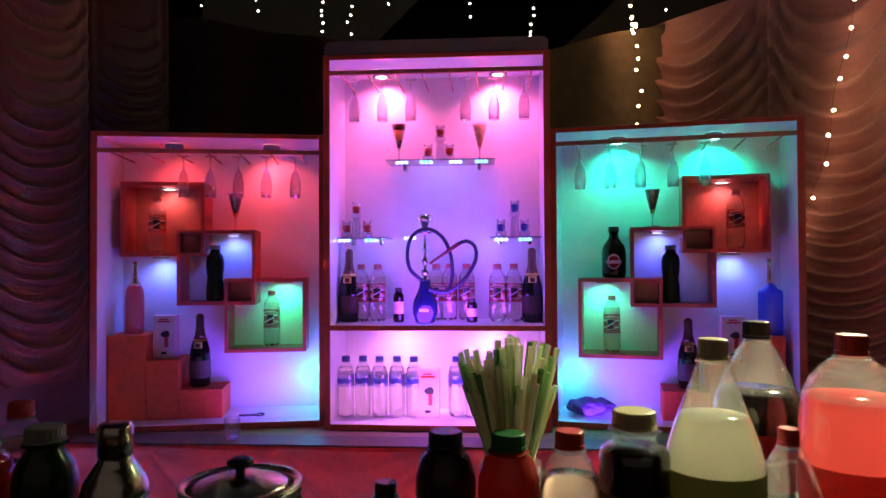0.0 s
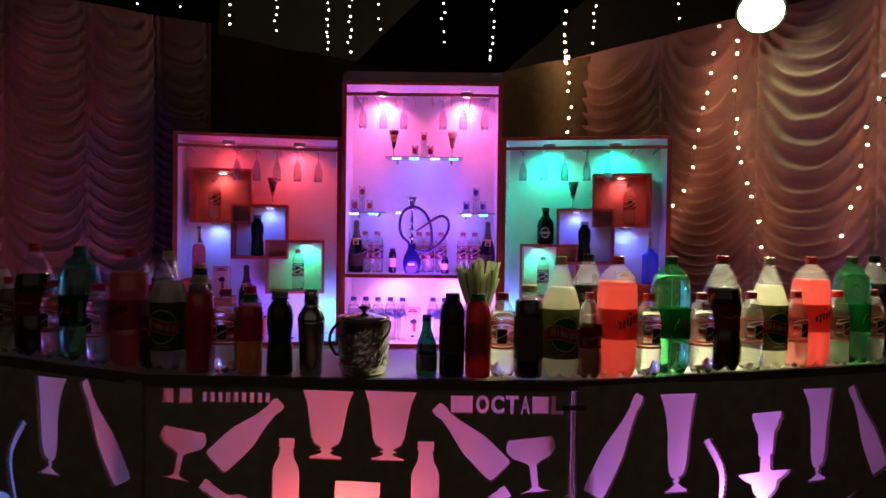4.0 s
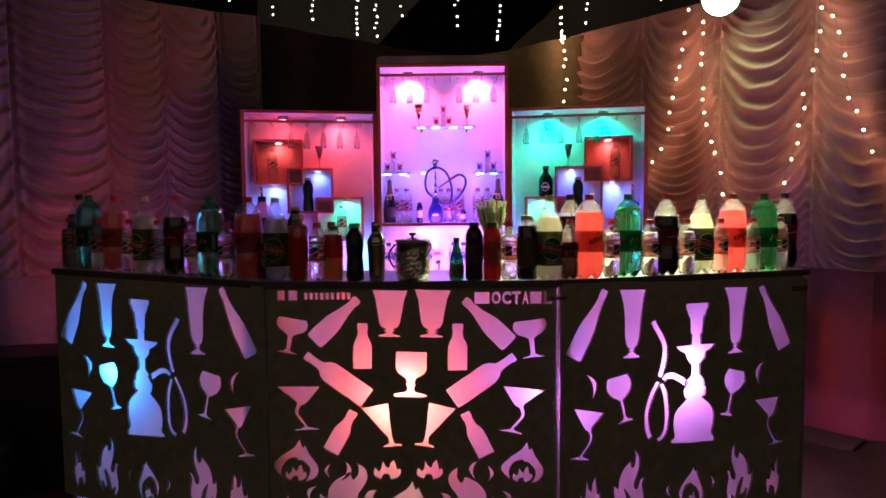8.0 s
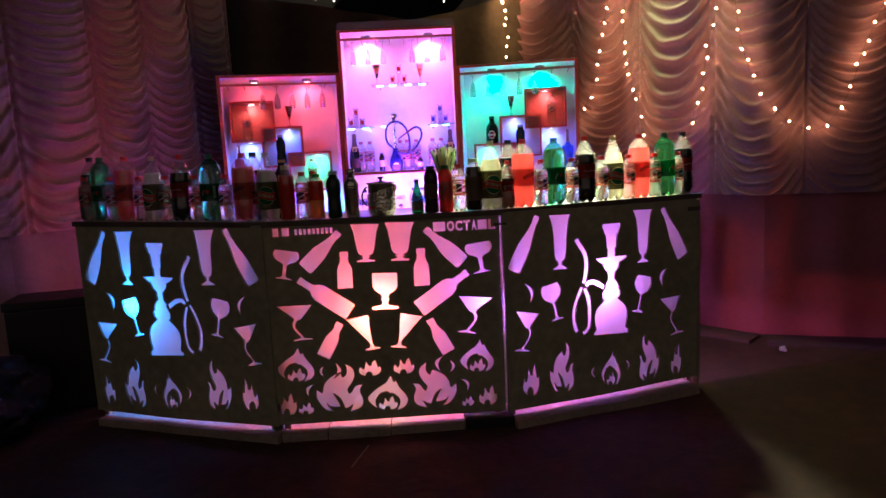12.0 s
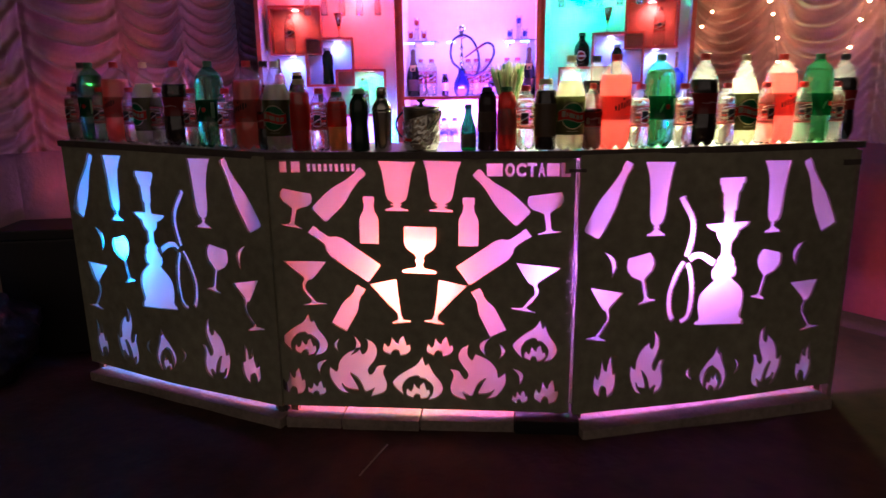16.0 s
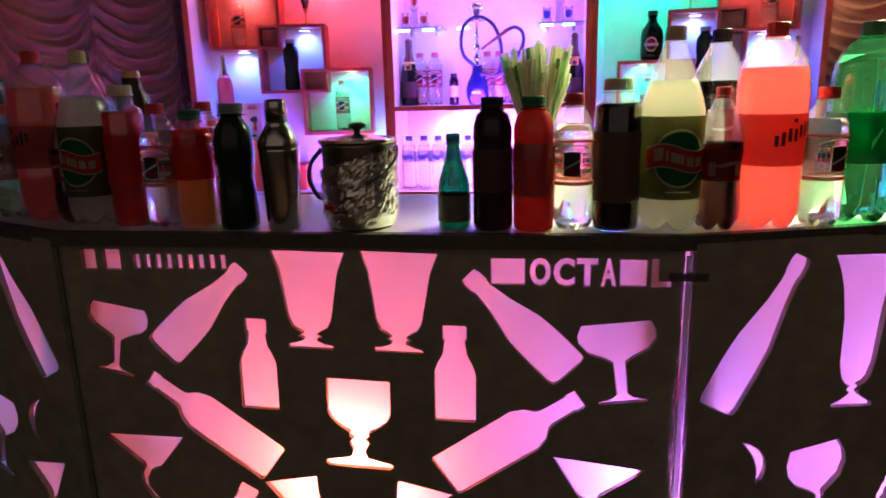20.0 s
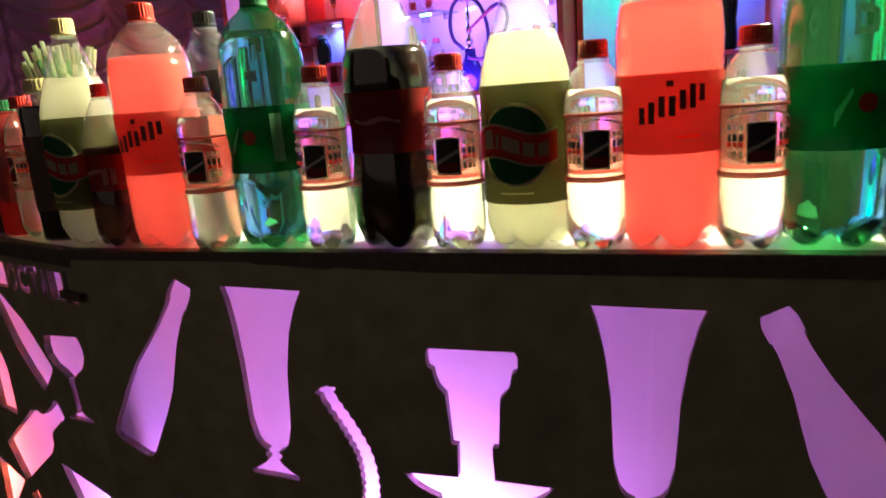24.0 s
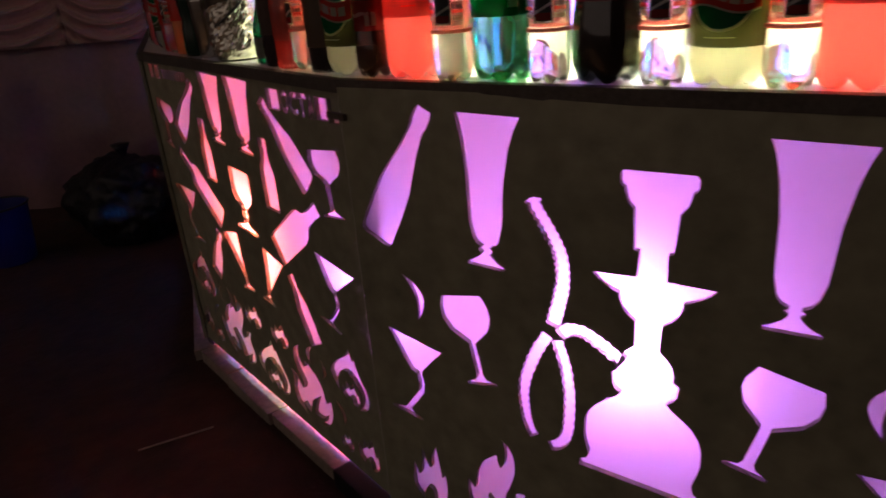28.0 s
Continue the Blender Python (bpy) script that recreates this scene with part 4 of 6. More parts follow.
def make_cola(small=False, cap=None, label=None):
    h, r = (.232, .0365) if small else (.332, .0555)
    tag = (.36, .58)
    t, tg, rows = bottle("soda_bottle", label or ("small cola bottle with dark red label and red cap" if small else "big dark cola bottle with dark red label and red cap"), SH_COLA, r, h, M_pet, M_amber if small else M_cola, .62 if small else .73, cap or M_capred, tag, M_lab_dark)
    R, zc = LAB(rows, tag, h) + .0008, .475 * h
    w = .02 if small else .03
    part("script_bar", arc_strip(R, -w, w, lambda x: zc - .002 + .002 * math.sin(x * 140), lambda x: zc + .003 + .0025 * math.sin(x * 140 + .7), 18, .0007), M_lab_pale, tg)
    if small:
        for x0, x1 in ((-.031, -.02), (.012, .02), (.024, .031)):
            part("text_panel", arc_strip(R, x0, x1, lambda x: zc - .018, lambda x: zc + .017, 4, .0004), M_lab_cream, tg)
    return t


def make_water(cap=None, label="small clear soda water bottle with pink label and red cap"):
    h, r, tag = .228, .034, (.36, .66)
    t, tg, rows = bottle("water_bottle", label, SH_WATER, r, h, M_pet, M_water, .78, cap or M_capred, tag, M_lab_pink)
    R, zc = LAB(rows, tag, h) + 0.0008, .5 * h
    part("emblem_rim", arc_strip(R, -.0145, .0145, lambda x: zc - .0215, lambda x: zc + .0215 - abs(x) * .1, 8, .0005), M_inkcream, tg)
    part("emblem", arc_strip(R, -.013, .013, lambda x: zc - .020 + abs(x) * .1, lambda x: zc + .020 - abs(x) * .1, 8, .0009), M_ink, tg)
    part("emblem_foot", arc_strip(R, -.011, .011, lambda x: zc - .018, lambda x: zc - .0075, 8, .0012), M_lab_dark, tg)
    part("emblem_bar", arc_strip(R, -.0125, .0125, lambda x: zc - .003 + .55 * x, lambda x: zc + .001 + .55 * x, 6, .0014), M_inkwhite, tg)
    part("arc_line", arc_strip(R, -.034, .034, lambda x: .634 * h - 7 * x * x, lambda x: .641 * h - 7 * x * x, 16, .0006), M_inkwhite, tg)
    for k, (z0, z1, mm) in enumerate(((.013, .018, M_inkwhite), (.002, .009, M_ink), (-.004, .001, M_lab_red), (-.015, -.008, M_inkcream))):
        for s in (-1, 1):
            for f in range(3):
                a, b = sorted((s * (.0175 + .0062 * f), s * (.0175 + .0062 * f + .0048 - .001 * ((k + f) % 2))))
                part("text_bar", arc_strip(R, a, b, lambda x, z=z0: zc + z, lambda x, z=z1: zc + z, 3, .0006), mm, tg)
    part("top_stripe", band(rows, .655 * h, .668 * h, .0012), M_lab_orange, tg)
    part("stripe", band(rows, .345 * h, .37 * h, .0014), M_lab_orange, tg)
    return t


M_lab_cream = cloudy("cream_print", (0.5, 0.36, 0.28), 0.5, 0.04)
M_lab_pale = mat("faded_pink_print", (0.42, 0.16, 0.15), 0.5)
M_lab_brown = mat("brown_paper_label", (0.06, 0.03, 0.02), 0.6, noise_scale=30, noise_amount=0.3)
M_greenglass = clear("green_glass", (0.04, 0.36, 0.17), 0.1, 0.03)
M_redplastic = cloudy("red_bottle_plastic", (0.55, 0.08, 0.075), 0.6, 0.07)
M_lab_sauce = cloudy("red_sauce_label", (0.46, 0.12, 0.10), 0.5, 0.06)
M_lab_tan = cloudy("tan_film_label", (0.15, 0.105, 0.07), 0.3, 0.06)
M_lab_grey = mat("dark_grey_paper_label", (0.12, 0.12, 0.10), 0.5, noise_scale=40, noise_amount=0.4)
M_brownsyrup = mat("brown_syrup_plastic", (0.035, 0.018, 0.02), 0.24, noise_scale=15, noise_amount=0.3)
M_lab_pink = clear("pink_film_label", (0.92, 0.62, 0.60), 0.10, 0.2)
SH_SQUARE = [(.85, 0), (.98, .01), (1, .03), (1, .46), (.985, .48), (1, .50), (1, .79), (.96, .825), (.82, .845), (.66, .855), (.6, .87), (.58, .955)]
SH_TALL = [(.8, 0), (.97, .012), (1, .05), (1, .62), (.96, .68), (.98, .74), (.9, .82), (.6, .88), (.55, .9), (.55, .955)]
SH_SQUEEZE = [(.8, 0), (.97, .012), (1, .05), (.96, .3), (.86, .42), (1, .6), (1, .72), (.9, .8), (.62, .87), (.5, .9), (.5, .955)]
SH_SAUCE = [(.8, 0), (.97, .012), (1, .05), (1, .58), (.95, .66), (1, .7), (.98, .78), (.8, .87), (.5, .91), (.46, .955)]
SH_BEER = [(.86, 0), (1, .02), (1, .42), (.94, .52), (.7, .64), (.48, .76), (.4, .88), (.42, .96)]
SH_CHAMP = [(.86, 0), (1, .02), (1, .4), (.95, .5), (.72, .62), (.46, .72), (.38, .8), (.36, .93), (.4, .96)]


def plain_bottle(name, label, shape, r, h, m, cap, tag=None, tag_mat=None, liquid=None, fill=.7, capr=None, group="bottles along the bar top"):
    return bottle(name, label, shape, r, h, m, liquid, fill, cap, tag, tag_mat, capr, 0.0, group)[0]


def front_y(x):
    """The y of the counter's front line at x."""
    if x < -0.567:
        return -0.036 + (-0.567 - x) * math.tan(radians(21))
    return -0.03 if x < 0.567 else -0.04 + (x - 0.567) * math.tan(radians(17.6))


def face(x):
    return -21 if x < -0.567 else (0 if x < 0.567 else 17.6)


TOP_Z = 1.0175


def stand(x, back=0.058, turn=0.0, z=TOP_Z):
    back += 0.014
    a = radians(face(x))
    y = front_y(x)
    return pose(x - back * math.sin(a), y + back * math.cos(a), z + rise(x), 0, 0, face(x) + turn)


rnd = random.Random(5)
PROTO = {
    "goldcap": plain_bottle("syrup_bottle", "tall dark syrup bottle with a slim gold cap", SH_TALL, .034, .29, M_brownsyrup, M_gold, (.25, .6), M_lab_brown, capr=.0165),
    "lemon": make_lemon(), "orange": make_orange(), "lime": make_lime(), "cola": make_cola(), "water": make_water(), "smallcola": make_cola(True),
    "darkcola": make_cola(False, M_blackplastic, "big dark cola bottle with a black cap"),
    "tallred": plain_bottle("syrup_bottle", "tall red syrup bottle with a cream cap", SH_SQUARE, .0365, .262, M_pet, M_capyellow, (.3, .66), M_lab_red, M_redliq, .82, .0225),
    "juice": plain_bottle("juice_bottle", "small mango juice bottle with red sleeve", SH_SAUCE, .035, .215, M_pet, M_capgreen, (.42, .84), M_lab_red, M_mango, .8),
    "darkgreen": plain_bottle("juice_bottle", "dark green waisted drink bottle with a grey cap", SH_SQUEEZE, .035, .225, M_darkgreen, M_capgrey),
    "greenbeer": plain_bottle("beer_bottle", "small green glass bottle without cap", SH_BEER, .028, .165, M_greenglass, M_greenglass, (.08, .36), M_lab_grey, capr=.0125),
    "darksauce": plain_bottle("sauce_bottle", "tall dark brown syrup bottle", SH_SAUCE, .034, .225, M_brownsyrup, M_blackplastic, (.3, .62), M_lab_brown),
    "redsauce": plain_bottle("sauce_bottle", "red ketchup bottle with a dark green cap", SH_SAUCE, .034, .225, M_redplastic, M_capgreen, (.26, .66), M_lab_sauce),
    "syrup": plain_bottle("syrup_bottle", "square-shouldered bottle of dark syrup with a cream cap", SH_SQUARE, .0385, .25, M_pet, M_capyellow, (.2, .66), M_lab_tan, M_cola, .84, .0235),
}


# where each bottle stands along the bar: kind, x, distance from the front edge
ROW = [
    ("darkcola", -1.63, .135), ("water", -1.592, .045), ("lime", -1.515, .08), ("water", -1.432, .05), ("orange", -1.352, .066), ("water", -1.263, .05),
    ("lemon", -1.188, .062), ("water", -1.118, .055), ("cola", -1.03, .064), ("water", -0.948, .055), ("lime", -0.872, .075), ("water", -0.782, .055),
    ("orange", -0.70, .085), ("darkcola", -0.715, .20), ("smallcola", -0.625, .085), ("lemon", -0.548, .10), ("goldcap", -0.482, .165), ("tallred", -0.45, .07), ("water", -0.371, 0.05), ("water", -0.335, .16),
    ("juice", -0.306, 0.052), ("darkgreen", -0.222, 0.045),
    ("greenbeer", 0.177, 0.053), ("darksauce", 0.246, 0.045), ("redsauce", 0.316, 0.04), ("water", 0.383, 0.042), ("syrup", 0.454, 0.046),
    ("lemon", 0.541, 0.052), ("smallcola", 0.634, 0.038), ("darkcola", 0.712, .19), ("orange", 0.719, 0.043), ("water", 0.802, 0.021), ("lime", 0.885, 0.045), ("water", 0.968, 0.021),
    ("cola", 1.051, 0.042), ("water", 1.133, 0.021), ("lemon", 1.213, 0.043), ("water", 1.289, 0.021), ("orange", 1.363, 0.042), ("water", 1.442, 0.021),
    ("lime", 1.519, 0.046), ("water", 1.587, 0.030), ("darkcola", 1.682, .110),
]
seen = set()
for kind, x, back in ROW:
    m = stand(x, back, rnd.uniform(-9, 9))
    if kind in seen:
        copy_thing(PROTO[kind], m)
    else:
        seen.add(kind)
        PROTO[kind].matrix_world = m


# ---- display cabinets ----
M_CC, CC_W = pose(-0.322, 1.77, 0), 0.838
M_LC, LC_W = pose(-0.37 - 0.82 * math.cos(radians(11)), 1.83 - 0.82 * math.sin(radians(11)), 0, 0, 0, 11), 0.82
M_RC, RC_W = pose(0.565, 1.86, 0, 0, 0, -10.6), 0.84
DEPTH = 0.29


def display_cabinet(m, w, z0, z1, rail, label, shelf=None, x0=0.0):
    c = thing("display_cabinet", label, "display cabinet", "cabinets behind the bar", m=m)
    t = 0.016
    part("back_panel", abox(x0, w, DEPTH, DEPTH + 0.012, z0, z1), M_white, c)
    for x in (x0, w - t):
        part("side_panel", abox(x, x + t, 0.0, DEPTH - 0.002, z0 + 0.02, z1 - 0.018), M_white, c)
        lo, hi = (x - 0.0035, x - 0.0005) if x == x0 else (x + t + 0.0005, x + t + 0.0035)
        part("outer_side", abox(lo, hi, 0.0005, DEPTH, z0, z1), M_red, c, "red laminate outer side")
        part("front_strip", abox(x - 0.004, x + t + 0.004, -0.006, -0.001, z0, z1, bevel=0.001), M_red, c, "red edge strip")
    part("top_board", abox(x0, w, 0, DEPTH - 0.002, z1 - 0.016, z1, bevel=0.002), M_white, c)
    part("bottom_board", abox(x0, w, 0, DEPTH - 0.002, z0, z0 + 0.018, bevel=0.002), M_white, c)
    part("front_strip", abox(x0 + 0.021, w - 0.021, -0.006, -0.001, z1 - 0.018, z1 - 0.002), M_red, c, "red edge strip")
    part("front_strip", abox(x0 + 0.021, w - 0.021, -0.006, -0.001, z0, z0 + 0.02), M_red, c, "red edge strip")
    part("glass_rail", abox(x0 + t + 0.001, w - t - 0.001, -0.004, 0.012, rail - 0.012, rail + 0.004, bevel=0.002), M_redin, c, "red rail for the hanging glasses")
    if shelf:
        part("shelf", abox(x0 + t + 0.001, w - t - 0.001, 0.004, DEPTH - 0.004, shelf - 0.016, shelf, bevel=0.002), M_white, c)
        part("front_strip", abox(x0 + t + 0.001, w - t - 0.001, -0.005, 0.003, shelf - 0.018, shelf + 0.001, bevel=0.001), M_red, c, "red edge strip")
    return c


cc = display_cabinet(M_CC, CC_W, 0.80, 2.205, 2.142, "tall white display cabinet with red edges and pink lighting", 1.188)
lc = display_cabinet(M_LC, LC_W + 0.03, 0.80, 1.918, 1.852, "white display cabinet with red edges under red light")
rc = display_cabinet(M_RC, RC_W, 0.80, 1.932, 1.876, "white display cabinet with red edges under turquoise light", None, -0.034)


def crest():
    """The rounded board on top of the tall cabinet."""
    bm = bmesh.new()
    pts = [(0.0, 2.207), (0.0, 2.236)] + [(0.03 - 0.03 * math.cos(a), 2.236 + 0.022 * math.sin(a)) for a in (0.4, 0.8, 1.2, 1.57)]
    pts = pts + [(CC_W - x, z) for x, z in reversed(pts)]
    f = [bm.verts.new((x, 0.0, z)) for x, z in pts]
    b = [bm.verts.new((x, 0.2, z)) for x, z in pts]
    bm.faces.new(f)
    bm.faces.new(b[::-1])
    for k in range(len(pts)):
        bm.faces.new((f[k], f[(k + 1) % len(f)], b[(k + 1) % len(f)], b[k]))
    part("crest_board", bm, M_crest, cc, "grey rounded board on top")


crest()


def downlight(x, y, z, parent, color, strength=6, drum=0.007):
    """A round ceiling spot: drum housing with a rim and a glowing lens."""
    loc = lathe([(0.034, z - 0.001), (0.034, z - drum + 0.001), (0.036, z - drum), (0.024, z - drum - 0.001), (0.022, z - drum + 0.002)], 24, closed=False, centre=(x, y))
    d = part("downlight", loc, M_lampgrey, parent, "small round spot lamp", True)
    part("lens", lathe([(0.0205, z - drum - 0.0004), (0.021, z - drum + 0.002)], 16, centre=(x, y)), glow("spot_lens", color, strength), d)


def cubby(name, parent, x0, x1, z0, z1, inner, y0=0.14, y1=None):
    """An open square box on the back wall: four boards and a back."""
    y1 = y1 or DEPTH - 0.001
    t = 0.014
    c = part(name, abox(x0 + t, x1 - t, y1 - 0.006, y1, z0 + t, z1 - t), inner, parent)
    part("board", abox(x0, x0 + t, y0, y1, z0, z1, bevel=0.0015), M_red, c)
    part("board", abox(x1 - t, x1, y0, y1, z0, z1, bevel=0.0015), M_red, c)
    part("board", abox(x0 + t, x1 - t, y0 + 0.0005, y1, z0, z0 + t), M_red, c)
    part("board", abox(x0 + t, x1 - t, y0 + 0.0005, y1, z1 - t, z1), M_red, c)
    return c


def stair_boxes(parent, w, u0s, mirror):
    """Three square boxes that climb, overlapping at their corners, as on both side cabinets."""
    fl = (lambda a, b: (w - b, w - a)) if mirror else (lambda a, b: (a, b))
    (a0, a1, az0, az1), (b0, b1, bz0, bz1), (c0, c1, cz0, cz1) = u0s
    cubby("wall_box", parent, *fl(a0, a1), az0, az1, M_redin)
    cubby("wall_box", parent, *fl(b0, b1), bz0, bz1, M_white, 0.138)
    cubby("wall_box", parent, *fl(c0, c1), cz0, cz1, M_white, 0.136)
    cubby("corner_box", parent, *fl(a0, b1), az0, bz1, M_redin, 0.133, 0.2)
    cubby("corner_box", parent, *fl(b0, c1), bz0, cz1, M_redin, 0.131, 0.2)


L_BOXES = ((0.447, 0.766, 1.452, 1.747), (0.25, 0.553, 1.257, 1.556), (0.05, 0.37, 1.066, 1.362))
R_BOXES = ((0.45, 0.762, 1.455, 1.749), (0.257, 0.571, 1.246, 1.556), (0.056, 0.376, 1.043, 1.356))
stair_boxes(lc, LC_W, L_BOXES, True)
stair_boxes(rc, RC_W, R_BOXES, False)


def step_block(m, w, mirror):
    t = thing("step_stand", "orange-red laminated three-step bottle stand on the cabinet floor", "stand", "step stands", m=m)
    fl = (lambda a, b: (w - b, w - a)) if mirror else (lambda a, b: (a, b))
    for a, b, z in ((0.659, 0.798, 1.146), (0.536, 0.658, 1.047), (0.37, 0.535, 0.931)):
        part("step", abox(*fl(a, b), 0.1, 0.27, 0.8185, z, bevel=0.002), M_step, t)
    return t


step_block(M_LC, LC_W, True)
step_block(M_RC, RC_W, False)


def table():
    t = thing("display_table", "long table under the cabinets with a pleated pink satin skirt", "table")
    part("table_top", abox(-1.36, 1.56, 1.58, 2.4, 0.755, 0.797, bevel=0.004), M_timber, t)
    bm = bmesh.new()
    n, rows = 420, 20
    cols = []
    for k in range(n + 1):
        x = -1.37 + 2.94 * k / n
        col = []
        for r in range(rows + 1):
            z = FLOOR_Z + (0.79 - FLOOR_Z) * r / rows
            y = 1.57 - 0.02 * (1 - r / rows) * math.sin(x * 52 + 2 * noise.noise((x * 3, 0, 0))) - 0.018 * (1 - 0.6 * r / rows) * noise.noise((x * 6, z, 5))
            col.append(bm.verts.new((x, y, z)))
        cols.append(col)
    for p, q in zip(cols, cols[1:]):
        for r in range(rows):
            bm.faces.new((p[r], q[r], q[r + 1], p[r + 1]))
    part("skirt", bm, M_skirt, t, "pleated pink satin skirt", True)
    for k in range(6):
        x0 = -1.37 + 0.49 * k
        bm = bmesh.new()
        prev = None
        for i in range(19):
            u = i / 18
            arch = 1 - (2 * u - 1) ** 2
            col = [bm.verts.new((x0 + 0.49 * u, 1.545 - 0.012 * math.sin(9 * v + 3 * u) * arch - 0.012 * arch, 0.79 - (0.03 + 0.19 * arch) * v)) for v in (s / 8 for s in range(9))]
            if prev:
                for r in range(8):
                    bm.faces.new((prev[r], col[r], col[r + 1], prev[r + 1]))
            prev = col
        part("swag", bm, M_skirt, t, "looped satin swag", True)
    part("runner", abox(-1.36, 1.56, 1.555, 1.68, 0.798, 0.801), M_edge, t, "black cloth edge")


table()


# ---- cabinet lamps ----
def at(m, x, y, z):
    return m @ Vector((x, y, z))


PINK, RED, TURQ, VIOLET = (1.0, 0.12, 0.36), (1.0, 0.06, 0.075), (0.0, 0.95, 0.56), (0.20, 0.05, 1.0)


def spot(m, x, y, z, power, color, dx=0.0, dy=0.10, dz=-0.3, cone=120, size=0.015):
    lamp("cabinet_spot", "SPOT", at(m, x, y, z), power, color, size, at(m, x + dx, y + dy, z + dz), cone, 0.9)


for x in (0.19, 0.655):
    downlight(x, 0.17, 2.188, cc, (1, 0.55, 0.75), 10, 0.024)
    spot(M_CC, x, 0.21, 2.160, 11.0, PINK, cone=140)
for x in (0.26, 0.62):
    downlight(x, 0.17, 1.171, cc, (1, 0.6, 0.9), 10)
    spot(M_CC, x, 0.17, 1.162, 6.0, (1.0, 0.30, 0.80), cone=150)
for x in (0.25, 0.63):
    downlight(x, 0.17, 1.901, lc, (1, 0.35, 0.4), 8, 0.024)
spot(M_LC, 0.63, 0.2, 1.873, 4.6, RED, cone=140)
spot(M_LC, 0.25, 0.17, 1.873, 2.2, RED, cone=140)
for x in (0.21, 0.57):
    downlight(x, 0.17, 1.915, rc, (0.3, 1, 0.85), 10, 0.024)
    spot(M_RC, x, 0.21, 1.886, 7.0, TURQ, cone=140)


def box_lamp(parent, m, x, z, power, color, y=0.235):
    downlight(x, y, z, parent, tuple(0.4 + 0.6 * c for c in color), 14)
    spot(m, x, y, z - 0.012, power, color, 0.0, 0.04, -0.2, 150, 0.01)


for m, p, w, boxes, mir in ((M_LC, lc, LC_W, L_BOXES, True), (M_RC, rc, RC_W, R_BOXES, False)):
    fx = (lambda u: w - u) if mir else (lambda u: u)
    (a0, a1, az0, az1), (b0, b1, bz0, bz1), (c0, c1, cz0, cz1) = boxes
    box_lamp(p, m, fx((a0 + a1) / 2), az1 - 0.014, 1.3, (1.0, 0.26, 0.28))
    box_lamp(p, m, fx((b0 + b1) / 2 - 0.05), bz1 - 0.014, 1.9, (0.04, 0.10, 1.0))
    box_lamp(p, m, fx((c0 + c1) / 2 - 0.06), cz1 - 0.014, 2.5, (0.0, 0.9, 0.36))
    box_lamp(p, m, fx((a0 + a1) / 2 + 0.03), az0 - 0.0, 2.2, (0.06, 0.14, 1.0))
    lamp("cabinet_corner_lamp", "POINT", at(m, fx(0.03), 0.22, 0.95), 0.55, (0.0, 0.6, 1.0), 0.02)
    # violet strip along the cabinet floor
    lamp("cabinet_strip", "AREA", at(m, fx(0.2), 0.05, 0.84), 3.4, VIOLET, 0.25, at(m, fx(0.25), 0.3, 1.2))
lamp("cabinet_strip", "AREA", at(M_CC, 0.42, 0.06, 1.21), 6.0, (0.30, 0.05, 1.0), 0.3, at(M_CC, 0.42, 0.3, 1.6))
lamp("cabinet_strip", "AREA", at(M_CC, 0.42, 0.05, 0.83), 2.4, (0.6, 0.16, 1.0), 0.3, at(M_CC, 0.42, 0.3, 1.1))

# ---- flood lamp on the curtain and pea lights ----
FLOOD = Vector((1.79, 1.60, 2.53))


def flood():
    aim = Vector((1.0, 0.05, 1.06))
    t = thing("flood_lamp", "round LED flood lamp, white-hot, hanging before the curtain", "lamp", m=look(FLOOD, aim))
    part("face", lathe([(0.0, -0.004), (0.06, -0.003), (0.1, 0.0), (0.105, 0.012)], 28, closed=False), glow("flood_face", (0.80, 1.0, 0.42), 34), t, "glowing round face", True)
    part("housing", lathe([(0.106, 0.013), (0.118, 0.012), (0.12, 0.03), (0.1, 0.07), (0.05, 0.1)], 28), M_blackplastic, t)
    part("yoke", tube([(0.0, 0.12, 0.05), (0.0, 0.2, 0.12), (0, 0.9, 0.5)], 0.008), M_blackplastic, t)
    lamp("flood_light", "SPOT", FLOOD + (aim - FLOOD).normalized() * 0.03, 600.0, (1.0, 0.94, 0.56), 0.10, aim, 43, 1.0)


flood()


# ---- things on the bar ----
def shaker():
    t = thing("cocktail_shaker", "brushed steel cocktail shaker with domed cap", "shaker", m=stand(-0.137, 0.045))
    part("cup", lathe([(.028, 0), (.030, .004), (.036, .14), (.0365, .145)], 28), M_steel, t, smooth=True)
    part("shoulder", lathe([(.0372, .1455), (.0372, .152), (.034, .163), (.024, .18), (.019, .187), (.019, .192)], 28), M_steel, t, smooth=True)
    part("cap", lathe([(.0195, .1925), (.0195, .224), (.017, .229), (.008, .2305)], 24), M_steel, t, smooth=True)


